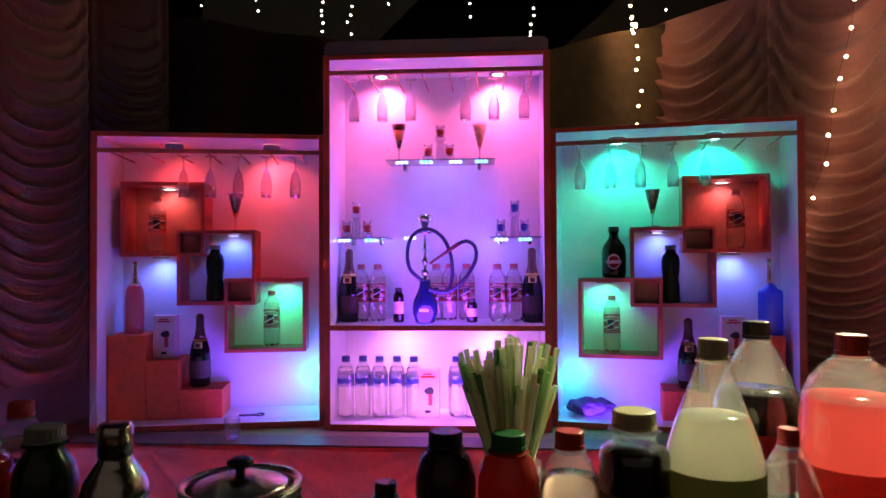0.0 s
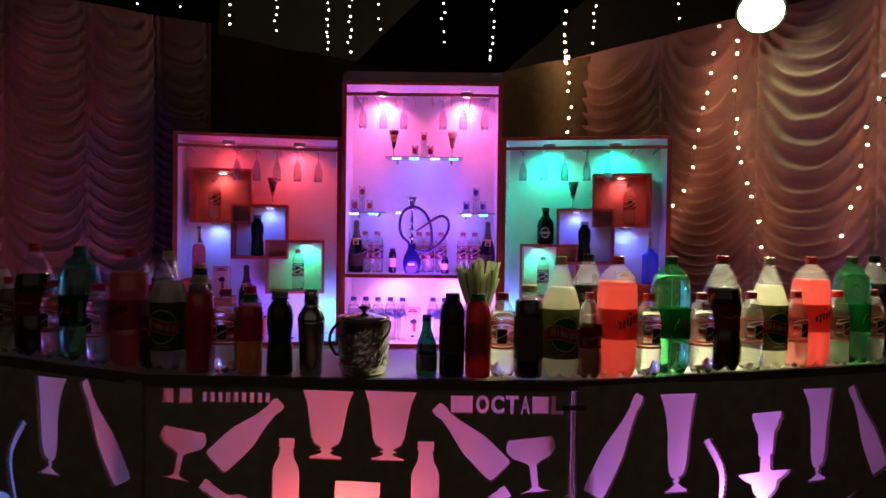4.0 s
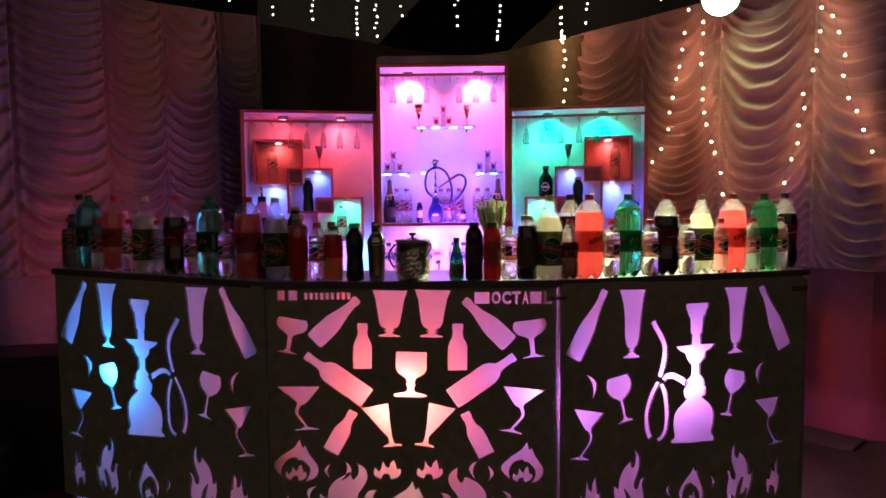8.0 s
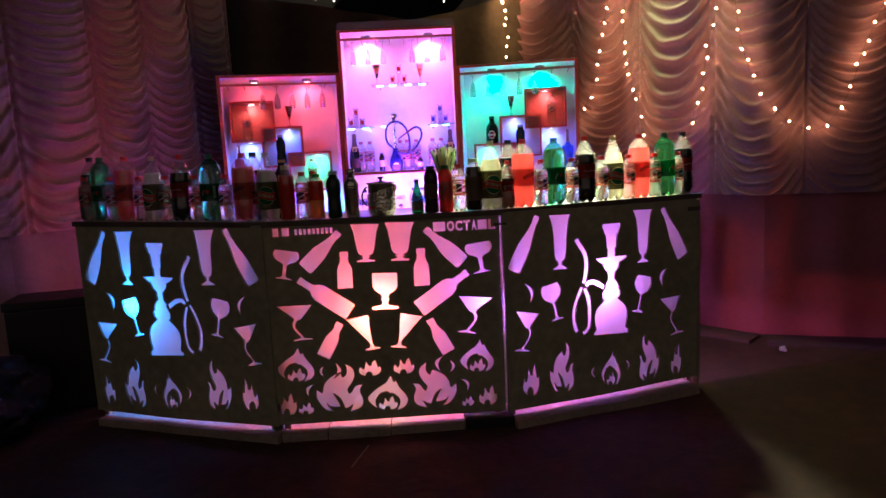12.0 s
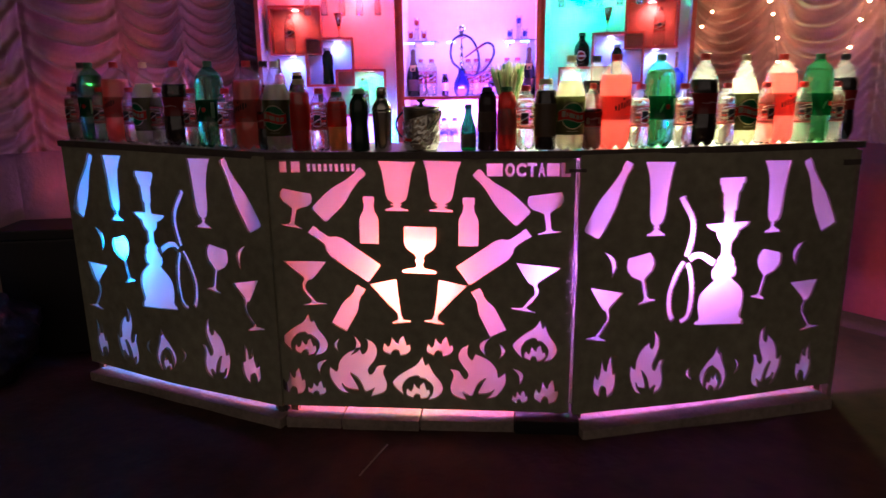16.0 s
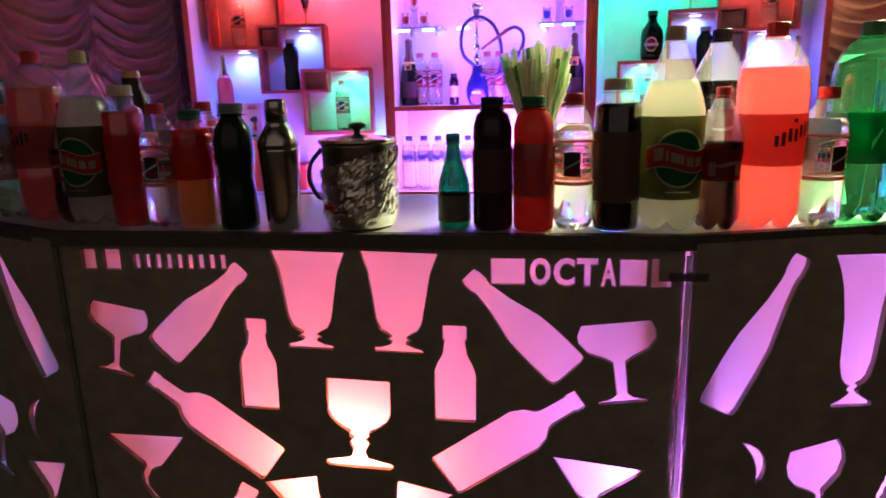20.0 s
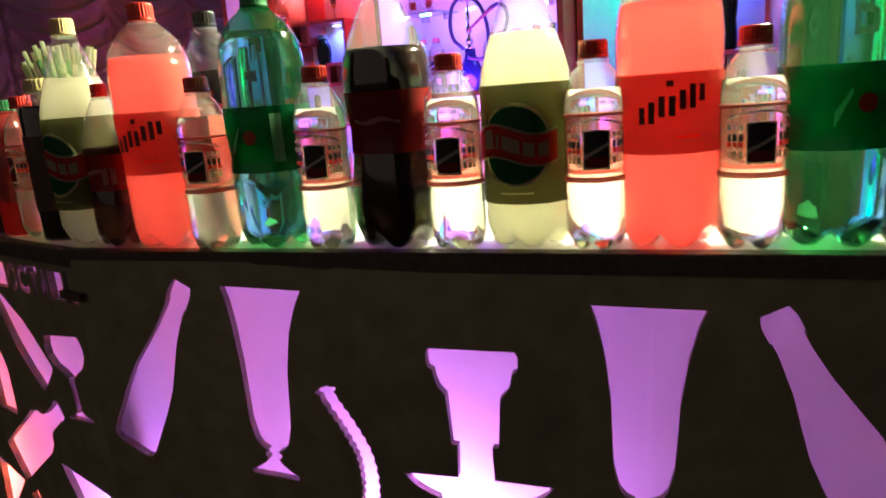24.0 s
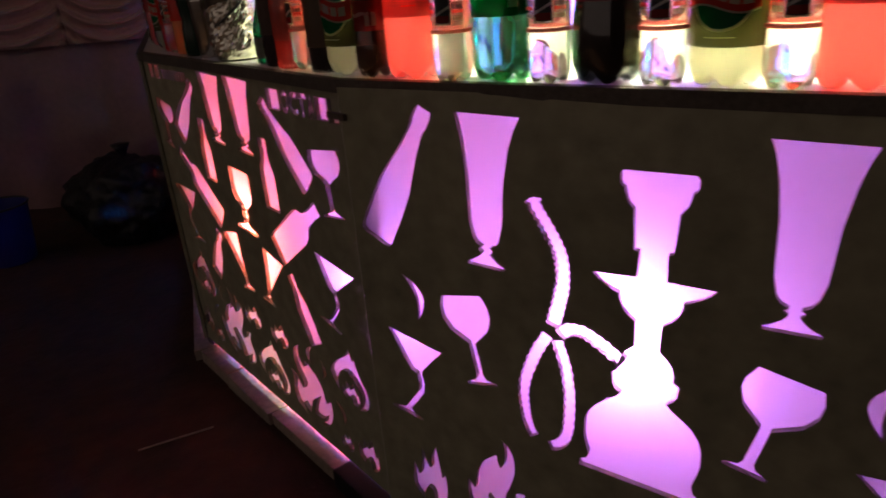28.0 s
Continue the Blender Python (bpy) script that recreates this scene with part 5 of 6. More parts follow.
def ice_bucket():
    t = thing("ice_bucket", "steel ice bucket wrapped in crumpled foil, with lid and knob", "ice bucket", m=stand(0.004, 0.064))
    part("pail", lathe([(.055, 0), (.058, .004), (.0625, .02), (.065, .146), (.067, .15)], 48), M_pail, t, "dull steel pail", True)
    # foil wrapped round the lower part, its torn edge slanting up to one side
    bm, rings, seg, steps = bmesh.new(), [], 80, 20
    for j in range(steps + 1):
        ring = []
        for k in range(seg):
            g = 2 * math.pi * k / seg
            top = .124 + .02 * math.sin(g) + .006 * noise.noise((3 * math.sin(g), 3 * math.cos(g), 4)) + .003 * noise.noise((9 * math.sin(g), 9 * math.cos(g), 1))
            z = .004 + (top - .004) * j / steps
            w = abs(noise.noise((3.4 * math.sin(g), 3.4 * math.cos(g), z * 48))) + .6 * abs(noise.noise((8 * math.sin(g), 8 * math.cos(g), z * 120 + 7)))
            r = .0585 + .006 * min(1, z / .03) + .002 * z / .15 + .0012 + .0052 * w * min(1, j / 2)
            ring.append(bm.verts.new((r * math.sin(g), -r * math.cos(g), z)))
        rings.append(ring)
    for lo, hi in zip(rings, rings[1:]):
        for k in range(seg):
            n = (k + 1) % seg
            bm.faces.new((lo[k], lo[n], hi[n]))
            bm.faces.new((lo[k], hi[n], hi[k]))
    part("foil_wrap", bm, M_foil, t, "crumpled shiny foil")
    part("rim", lathe([(.0685, .1505), (.0705, .153), (.0705, .158), (.066, .159), (.062, .1565)], 40, closed=False), M_steel, t, smooth=True)
    part("lid", lathe([(.061, .154), (.05, .158), (.025, .165), (.01, .167)], 36), M_steel, t, smooth=True)
    part("lid_knob", lathe([(.006, .1672), (.006, .173), (.015, .178), (.016, .182), (.009, .186)], 20), M_blackplastic, t, smooth=True)
    part("handle", tube(smooth_path([(-.068, 0, .14), (-.088, -.006, .115), (-.092, -.008, .085), (-.078, -.006, .055), (-.067, 0, .05)], 6), .004), M_blackplastic, t, "black bail handle")
    part("bail", tube(smooth_path([(.0715, -.004, .144), (.0745, -.02, .13), (.066, -.04, .112), (.05, -.056, .096), (.03, -.068, .084)], 8), .0026), M_blackplastic, t, "black bail end hanging over the side")
    part("tag", arc_strip(.0665, -.062, -.03, lambda x: .037, lambda x: .046, 8, .003), M_lab_red, t, "thin red paper tag")


def straws():
    t = thing("straw_cup", "clear cup crowded with green and cream paper straws", "straws", m=stand(0.321, 0.15))
    part("cup", lathe([(.028, 0), (.03, .004), (.04, .16)], 24, closed=False), M_pet, t, smooth=True)
    part("cup_base", lathe([(.0275, .0005), (.0275, .003)], 24), M_pet, t)
    r = random.Random(3)
    mats = [cloudy("green_straw", (0.50, 0.76, 0.42), 0.6, 0.05), cloudy("cream_straw", (0.95, 0.91, 0.72), 0.6, 0.05), cloudy("lime_straw", (0.84, 0.92, 0.66), 0.6, 0.05), cloudy("pale_straw", (0.95, 0.94, 0.84), 0.6, 0.05), cloudy("deep_green_straw", (0.16, 0.42, 0.14), 0.5, 0.05)]
    for k in range(110):
        a, q = r.uniform(0, 6.28), math.sqrt(r.uniform(0, 1))
        b, h = 0.010 * q, r.uniform(.262, .328) - 0.02 * q
        o = 0.029 * q
        p0 = Vector((b * math.cos(a + .9), b * math.sin(a + .9), .006))
        p1 = Vector((o * math.cos(a), o * math.sin(a), .17))
        p2 = p1 + (p1 - p0).normalized() * (h - .17) + Vector((0.02 * q * math.cos(a), 0.02 * q * math.sin(a), 0))
        bm = bmesh.new()
        tube([p0, p1, p2], .0038, 7, bm)
        part("straw", bm, mats[(0, 1, 4, 3, 2, 1, 2, 3)[r.randrange(8)]], t)


def bottle_cap_cup():
    t = thing("tumbler", "small empty glass tumbler on the table edge", "glass", m=pose(-0.62, 1.62, 0.8012))
    part("wall", lathe([(.022, .001), (.024, .004), (.028, .075)], 20, closed=False), M_glass, t, smooth=True)
    part("base", lathe([(.0215, 0), (.0215, .008)], 20), M_glass, t)


shaker()
ice_bucket()
straws()
bottle_cap_cup()


# ---- glassware in the cabinets ----
def hanging_flute():
    """A flute hung by its foot, mouth down; the origin is its foot."""
    t = thing("champagne_flute", "clear champagne flute hanging upside down from the rail", "glass", "hanging flutes")
    outer = [(.0045, -.0505), (.013, -.066), (.0205, -.095), (.0225, -.12), (.0205, -.162)]
    inner = [(r - .0012, z - .001) for r, z in outer[1:]] + [(.002, -.054)]
    pieces = [part("foot", lathe([(.024, -.001), (.022, -.004), (.005, -.008)], 18), M_flute, t, smooth=True),
              part("stem", lathe([(.0042, -.0082), (.0036, -.03), (.0045, -.05)], 10), M_flute, t, smooth=True),
              part("bowl", lathe(outer + [(r, z) for r, z in sorted(inner, key=lambda p: p[1])], 22), M_flute, t, smooth=True)]
    for p in pieces:
        p.visible_shadow = False
    return t


flute = hanging_flute()
first = True
for m, xs, z in ((M_CC, (.093, .204, .315, .527, .637, .753), 2.1345), (M_LC, (.302, .404, .511, .619, .731), 1.8445), (M_RC, (.069, .185, .296, .415, .529), 1.8685)):
    for x in xs:
        place = m @ pose(x, 0.1, z)
        if first:
            flute.matrix_world, first = place, False
        else:
            copy_thing(flute, place)


def rack_bars():
    for m, w, n, z in ((M_CC, CC_W, 8, 2.146), (M_LC, LC_W, 7, 1.856), (M_RC, RC_W, 7, 1.880)):
        t = thing("glass_rack", "thin red bars of a hanging glass rack", "glass rack", "glass racks", m=m)
        for k in range(n):
            x = 0.06 + (w - 0.12) * k / (n - 1)
            part("bar", tube([(x, .013, z - .013), (x, DEPTH - .002, z - .013)], .0035, 6), M_redin, t)


rack_bars()


def cocktail(name, label, m, layers):
    """A footed cone glass with drink layers of (height from, height to, material)."""
    t = thing(name, label, "cocktail", "cocktails on display", m=m)
    prof = lambda z: .006 + (z - .05) / .1 * .024
    part("foot", lathe([(.026, 0), (.024, .003), (.004, .008)], 20), M_glass, t, smooth=True)
    part("stem", lathe([(.0038, .0082), (.003, .03), (.005, .049)], 10), M_glass, t, smooth=True)
    part("bowl", lathe([(.005, .0495), (.0075, .052), (prof(.15) + .001, .15)], 22, closed=False), M_glass, t, smooth=True)
    for a, b, mm in layers:
        part("drink", lathe([(prof(a) - .001, a), (prof(b) - .001, b)], 20), mm, t, smooth=True)


M_amber = cloudy("amber_drink", (0.85, 0.30, 0.08), 0.5)
M_brown = cloudy("brown_drink", (0.16, 0.03, 0.02), 0.3)
cocktail("layered_cocktail", "brown layered cocktail in a footed cone glass", M_CC @ pose(.255, .2, 1.829), [(.055, .085, M_cola), (.0855, .125, M_amber), (.1255, .149, M_brown)])
cocktail("orange_cocktail", "pale orange cocktail in a footed cone glass", M_CC @ pose(.58, .2, 1.829), [(.055, .11, M_amber), (.1105, .14, cloudy("pale_drink", (0.9, 0.6, 0.4), 0.5))])
for m, x, b, z in ((M_LC, .483, L_BOXES, 1.5575), (M_RC, .344, R_BOXES, 1.5575)):
    cocktail("brown_cocktail", "dark brown cocktail in a footed cone glass on the boxes", m @ pose(x, .2, z), [(.055, .07, M_amber), (.0705, .148, M_brown)])


def bear_jar(m, tint):
    """A squat clear jar in the shape of a bear, with a coloured filling and two ears."""
    t = thing("glass_jar", "little clear glass jar with a coloured filling", "jar", "little glass jars", m=m)
    part("jar", lathe([(.015, 0), (.021, .004), (.022, .018), (.0165, .028), (.0175, .036), (.0195, .046), (.016, .058), (.006, .062)], 16), M_glass, t, smooth=True)
    part("filling", lathe([(.011, .022), (.0145, .03), (.0165, .042), (.0135, .051)], 16), tint, t, smooth=True)
    for s in (-1, 1):
        part("ear", lathe([(.003, .056), (.0062, .060), (.0062, .066), (.003, .070)], 10, centre=(s * .0135, 0)), M_glass, t, smooth=True)
    return t


M_stopred = mat("red_stopper_glass", (0.5, 0.03, 0.03), 0.2)
M_stopblue = mat("blue_stopper_glass", (0.03, 0.05, 0.4), 0.2)
JARS = [((.373, .2, 1.829), M_stopred), ((.459, .2, 1.829), M_stopred), ((.422, .2, 1.9055), M_stopred), ((.032, .2, 1.5235), M_stopred), ((.124, .2, 1.5235), M_stopred), ((.08, .2, 1.6), M_stopred), ((.663, .2, 1.5235), M_stopblue), ((.757, .2, 1.5235), M_stopblue), ((.718, .2, 1.6), M_stopblue)]
for (x, y, z), tint in JARS:
    if z in (1.9055, 1.6):
        st = thing("glass_riser", "clear glass riser between the jars", "glass", "glass risers", m=M_CC @ pose(x, y, z - .0766 if z > 1.7 else z - .0766))
        part("riser", lathe([(.019, .0001), (.0185, .004), (.0165, .07), (.014, .076)], 16), M_glass, st, smooth=True)
    bear_jar(M_CC @ pose(max(x, .04), y, z), tint)

M_led = glow("white_blue_led", (0.30, 0.48, 1.0), 7)
M_ledcyan = glow("cyan_led", (0.10, 0.62, 1.0), 6)


def glass_shelf(x0, x1, z, groups, y0=0.13):
    t = thing("glass_shelf", "thin clear glass shelf with LED clusters under its edge", "shelf", "glass shelves", m=M_CC)
    part("pane", abox(x0, x1, y0, DEPTH - .001, z - .006, z, bevel=.001), M_shelfglass, t)
    for x in (x0 + .1 * (x1 - x0) + .02, x1 - .1 * (x1 - x0) - .02):
        part("bracket", abox(x - .006, x + .006, DEPTH - .05, DEPTH - .001, z - .03, z - .0065, bevel=.001), M_steel, t)
    for k, gx in enumerate(groups):
        s = part("led_module", abox(gx - .028, gx + .028, y0 + .002, y0 + .012, z - .019, z - .0065, bevel=.001), M_white, t)
        for d in (-.017, 0, .017):
            part("led", lathe([(.006, 0), (.005, .003), (.002, .0045)], 10), M_led if k % 2 == 0 else M_ledcyan, s).matrix_local = pose(gx + d, y0 + .0018, z - .0128, 90)


M_shelfglass = clear("shelf_glass", (0.72, 0.85, 0.9), 0.2, 0.02)
glass_shelf(.21, .64, 1.8285, (.275, .37, .487, .588))
glass_shelf(.017, .215, 1.523, (.045, .15))
glass_shelf(.62, .82, 1.523, (.665, .755))
for x in (.2, .42, .62):
    lamp("shelf_led_light", "POINT", at(M_CC, x, .12, 1.80 if x == .42 else 1.50), 0.6, (0.16, 0.25, 1.0), 0.02)
s = thing("led_module", "loose white LED module on the back board", "lamp", m=M_CC)
part("module", abox(.258, .322, .268, .2885, 1.516, 1.53, bevel=.001), M_white, s)
for d in (-.018, 0, .018):
    part("led", lathe([(.006, 0), (.005, .003), (.002, .0045)], 10), M_led, s).matrix_local = pose(.29 + d, .2675, 1.523, 90)


# ---- bottles on display ----
def champagne(name, label, m, glass_mat, foil_mat, h=.29, r=.04, shape=None):
    t = thing(name, label, "bottle", "bottles on display", m=m)
    rows = scaled(shape or SH_CHAMP, r, h)
    part("body", lathe(rows, 26), glass_mat, t, smooth=True)
    part("foil", lathe([(radius_at(rows, z) + .0008, z) for z in (h * .66, h * .72, h * .8, h * .93, h * .958)] + [(.012, h * .985), (.006, h)], 20), foil_mat, t, "crinkled foil neck", True)
    if shape:
        return t
    part("label", band(rows, .12 * h, .36 * h), M_lab_brown, t, smooth=True)
    part("neck_collar", band(rows, .625 * h, .66 * h, .0012), M_gold, t, "gold collar", True)
    part("neck_seal", arc_strip(radius_at(rows, .56 * h) + .001, -.016, .016, lambda x: .52 * h + 14 * x * x, lambda x: .62 * h - 5 * x * x, 10, .001), M_gold, t, "gold seal")
    part("seal_core", arc_strip(radius_at(rows, .56 * h) + .001, -.009, .009, lambda x: .54 * h + 14 * x * x, lambda x: .60 * h - 5 * x * x, 8, .0016), M_lab_brown, t)
    return t


SH_DECANT = [(.92, 0), (1, .015), (1, .54), (.96, .57), (.6, .60), (.34, .65), (.26, .74), (.24, .93), (.27, .96)]
SH_ROSE = [(.9, 0), (1, .02), (1, .52), (.92, .6), (.62, .68), (.36, .76), (.3, .84), (.29, .93), (.32, .96)]
M_bronze = mat("dark_bronze_foil", (0.16, 0.10, 0.07), 0.35, 0.8, bump=0.3, bump_scale=70)
M_blackglass = mat("black_bottle_glass", (0.008, 0.009, 0.008), 0.08)
M_roseglass = cloudy("rose_wine_glass", (0.85, 0.25, 0.25), 0.6)
M_blueglass = cloudy("blue_bottle_glass", (0.12, 0.22, 0.85), 0.6)
champagne("sparkling_wine", "black sparkling wine bottle with gold foil neck", M_CC @ pose(.058, .16, 1.1882), M_blackglass, M_bronze)
champagne("sparkling_wine", "black sparkling wine bottle with gold foil neck", M_CC @ pose(.782, .16, 1.1882), M_blackglass, M_bronze)
champagne("sparkling_wine", "black sparkling wine bottle on the low step", M_LC @ pose(.347, .18, .9315), M_blackglass, M_bronze, .29)
champagne("sparkling_wine", "black sparkling wine bottle on the low step", M_RC @ pose(.471, .18, .9315), M_blackglass, M_bronze, .27)
champagne("rose_wine", "pink rose wine bottle on the top step", M_LC @ pose(.096, .18, 1.1465), M_roseglass, M_steel, .285, .035, SH_ROSE)
champagne("blue_wine", "blue wine bottle with silver foil on the top step", M_RC @ pose(.765, .18, 1.1465), M_blueglass, M_steel, .285, .043, SH_DECANT)


shelf_soda = make_water(M_caprose, "small clear soda water bottle with pink label and rose cap")
tagged(shelf_soda, group="bottles on display")
places = [M_CC @ pose(x, .17, 1.1882) for x in (.105, .172, .647, .712)] + [M_CC @ pose(x, .235, 1.1882) for x in (.40, .453, .524)]
places += [m @ pose(x, .215, z, 0, 0, turn) for m, x, z, turn in ((M_LC, .172, 1.4665, 8), (M_LC, .625, 1.0805, -6), (M_RC, .652, 1.4695, 5), (M_RC, .184, 1.0575, -8))]
shelf_soda.matrix_world = places[0]
for m in places[1:]:
    copy_thing(shelf_soda, m)


def still_bottle():
    h, r = .235, .0325
    t, tg, rows = bottle("water_bottle", "clear drinking water bottle with a blue wavy label and blue cap", [(.62, 0), (.92, .015), (1, .07), (.95, .2), (1, .3), (.95, .4), (1, .5), (1, .72), (.8, .82), (.45, .9), (.4, .95)], r, h, M_pet, M_water, .82, M_capblue, (.5, .7), M_lab_blue, None, 0.6, "water bottles in the lower shelf", 22)
    part("wave", arc_strip(r + .0008, -.03, .03, lambda x: .56 * h + .003 * math.sin(x * 180), lambda x: .64 * h + .003 * math.sin(x * 180), 14, .0007), M_inkblue, tg)
    return t


M_lab_blue = clear("blue_film_label", (0.45, 0.5, 0.9), 0.3, 0.2)
sb = still_bottle()
for k, x in enumerate((.046, .113, .181, .249, .317, .484, .55, .615, .682)):
    m = M_CC @ pose(x, .15 + .01 * (k % 2), .8185, 0, 0, 12 * (k % 3) - 10)
    if k == 0:
        sb.matrix_world = m
    else:
        copy_thing(sb, m)


def carton(m, w, d, h):
    """A small upright carton with a printed round motif and bars."""
    t = thing("straw_carton", "cream printed drinks carton with a dark round motif", "carton", "printed cartons", m=m)
    part("box", abox(-w / 2, w / 2, -d / 2, d / 2, 0, h, bevel=.002), M_carton, t)
    f = -d / 2 - .0006
    for k, (z0, z1, q) in enumerate(((.84, .88, .3), (.9, .93, .2), (.1, .16, .12))):
        part("text_bar", abox(-w * q, w * q, f, f + .0005, z0 * h, z1 * h), M_ink if k == 2 else M_lab_red, t)
    bm = bmesh.new()
    bm.faces.new([bm.verts.new((.05 * w + .21 * w * math.cos(a), f - .0002, .56 * h + .17 * w * math.sin(a) * (1 + .4 * math.cos(a)))) for a in (6.28 * k / 16 for k in range(16))])
    part("motif", bm, M_ink, t)
    part("motif_stem", abox(.02 * w, .2 * w, f - .0003, f, .26 * h, .5 * h), M_lab_red, t)


M_carton = mat("cream_card", (0.68, 0.52, 0.48), 0.6, noise_scale=20, noise_amount=0.1)
carton(M_CC @ pose(.374, .15, .8185), .09, .05, .185)
carton(M_LC @ pose(.217, .18, 1.0475, 0, 0, -6), .085, .05, .17)
carton(M_RC @ pose(.628, .18, 1.0475, 0, 0, 6), .085, .05, .165)
for m, x, z in ((M_LC, .402, 1.2715), (M_RC, .41, 1.2605)):
    copy_thing(PROTO["darkgreen"], m @ pose(x, .2, z))
sy = plain_bottle("chocolate_syrup", "dark chocolate syrup bottle with a round pink label", [(.75, 0), (.95, .02), (1, .12), (1, .5), (.9, .62), (.6, .72), (.42, .78), (.36, .95)], .047, .205, M_cola, M_blackplastic, group="bottles on display")
part("label", arc_strip(.0475, -.026, .026, lambda x: .065 - .03 * max(0, 1 - (x / .026) ** 2) ** .5, lambda x: .065 + .03 * max(0, 1 - (x / .026) ** 2) ** .5, 14, .0007), M_carton, sy)
part("label_core", arc_strip(.0475, -.021, .021, lambda x: .065 - .024 * max(0, 1 - (x / .021) ** 2) ** .5, lambda x: .065 + .024 * max(0, 1 - (x / .021) ** 2) ** .5, 14, .0013), M_lab_dark, sy)
part("label_bar", arc_strip(.0475, -.03, .03, lambda x: .058, lambda x: .07, 14, .0018), M_carton, sy)
sy.matrix_world = M_RC @ pose(.194, .2, 1.3565)
for x, kind in ((.258, "amber"), (.548, "amber")):
    o = plain_bottle("syrup_miniature", "small dark syrup bottle with a pink label", SH_TALL, .021, .135 if x < .4 else .09, M_cola, M_blackplastic, (.25, .6), M_carton, group="bottles on display")
    o.matrix_world = M_CC @ pose(x, .15, 1.1882)


def dark_pouch():
    t = thing("cloth_bundle", "crumpled dark violet cloth bundle on the cabinet floor", "cloth", m=M_RC @ pose(.1, .15, .82))
    bm = bmesh.new()
    bmesh.ops.create_icosphere(bm, subdivisions=4, radius=1)
    for v in bm.verts:
        k = 1 + .35 * noise.noise(v.co * 2.2) + .12 * noise.noise(v.co * 6)
        v.co = Vector((v.co.x * .085 * k, v.co.y * .06 * k, max(0, .03 + v.co.z * .033 * k)))
    part("cloth", bm, mat("violet_cloth", (0.10, 0.08, 0.16), 0.8, noise_scale=9, noise_amount=0.3), t, smooth=True)
    t = thing("bottle_opener", "dark metal bottle opener lying on the cabinet floor", "opener", m=M_LC @ pose(.56, .12, .8185))
    part("ring", tube([(.03 + .016 * math.cos(a), .02 * math.sin(a), .004) for a in (6.28 * k / 16 for k in range(17))], .003), M_blackplastic, t)
    part("shank", abox(-.05, .012, -.006, .006, .0005, .006, bevel=.001), M_blackplastic, t)


dark_pouch()


# ---- water pipe on the shelf ----
def hookah():
    t = thing("water_pipe", "blue glass water pipe with steel stem and black hose", "hookah", m=M_CC @ pose(.365, .13, 1.1882))
    part("vase", lathe([(.034, 0), (.038, .004), (.04, .01), (.047, .03), (.05, .052), (.048, .075), (.041, .098), (.031, .118), (.024, .135), (.0215, .15), (.0225, .165)], 28), mat("blue_pipe_glass", (0.008, 0.012, 0.05), 0.1), t, smooth=True)
    part("vase_print", arc_strip(.0503, -.018, .018, lambda x: .046, lambda x: .056 + .004 * math.sin(x * 700), 12, .0008), M_inkwhite, t)
    part("stem", lathe([(.021, .1655), (.017, .17), (.009, .178), (.014, .19), (.016, .2), (.008, .212), (.006, .222), (.013, .235), (.014, .248), (.006, .258), (.005, .272), (.011, .285), (.009, .3), (.005, .312), (.005, .345)], 20), M_steel, t, smooth=True)
    part("ash_plate", lathe([(.004, .3455), (.028, .347), (.034, .353)], 24), M_steel, t, smooth=True)
    part("bowl", lathe([(.008, .3535), (.011, .37), (.014, .385), (.022, .4), (.024, .412), (.018, .416)], 20), mat("clay_bowl", (0.12, 0.09, 0.12), 0.5), t, smooth=True)
    part("foil_cap", lathe([(.0245, .39), (.031, .398), (.033, .41), (.027, .421), (.01, .424)], 20), M_foil, t, smooth=True)
    hose_mat = mat("black_hose", (0.022, 0.018, 0.06), 0.55, bump=0.6, bump_scale=220)
    hose = [(-.012, -.022, .165), (-.023, -.03, .176), (-.053, -.035, .207), (-.065, -.035, .26), (-.053, -.035, .325), (-.015, -.036, .359), (.03, -.036, .36), (.076, -.035, .325), (.103, -.033, .26), (.109, -.032, .19), (.099, -.03, .138), (.09, -.03, .126)]
    part("hose", tube(smooth_path(hose, 10), .0074, 8), hose_mat, t, "ribbed black hose", True)
    hose2 = [(.02, -.045, .13), (.076, -.046, .120), (.122, -.045, .138), (.167, -.042, .184), (.199, -.04, .245), (.196, -.04, .294), (.167, -.04, .315), (.137, -.04, .308)]
    part("hose", tube(smooth_path(hose2, 10), .0074, 8), hose_mat, t, "ribbed black hose", True)
    part("mouthpiece", tube([(.137, -.04, .308), (.09, -.043, .276), (.023, -.046, .23)], .0085, 10, taper=.0045), mat("dark_wood_grip", (0.20, 0.03, 0.04), 0.4), t, "dark wooden mouthpiece")


hookah()


# ---- string lights ----
M_bulb = glow("warm_pea_bulb", (1.0, 0.50, 0.24), 48)
M_bulbwhite = glow("white_pea_bulb", (1.0, 0.9, 0.72), 16)
M_wire = mat("thin_green_wire", (0.02, 0.03, 0.015), 0.6)


def pea_mesh(material, r):
    bm = bmesh.new()
    bmesh.ops.create_icosphere(bm, subdivisions=2, radius=r)
    return mesh_of(bm, "bulb", material, True)


PEA, PEAWHITE = pea_mesh(M_bulb, .0066), pea_mesh(M_bulbwhite, .0052)


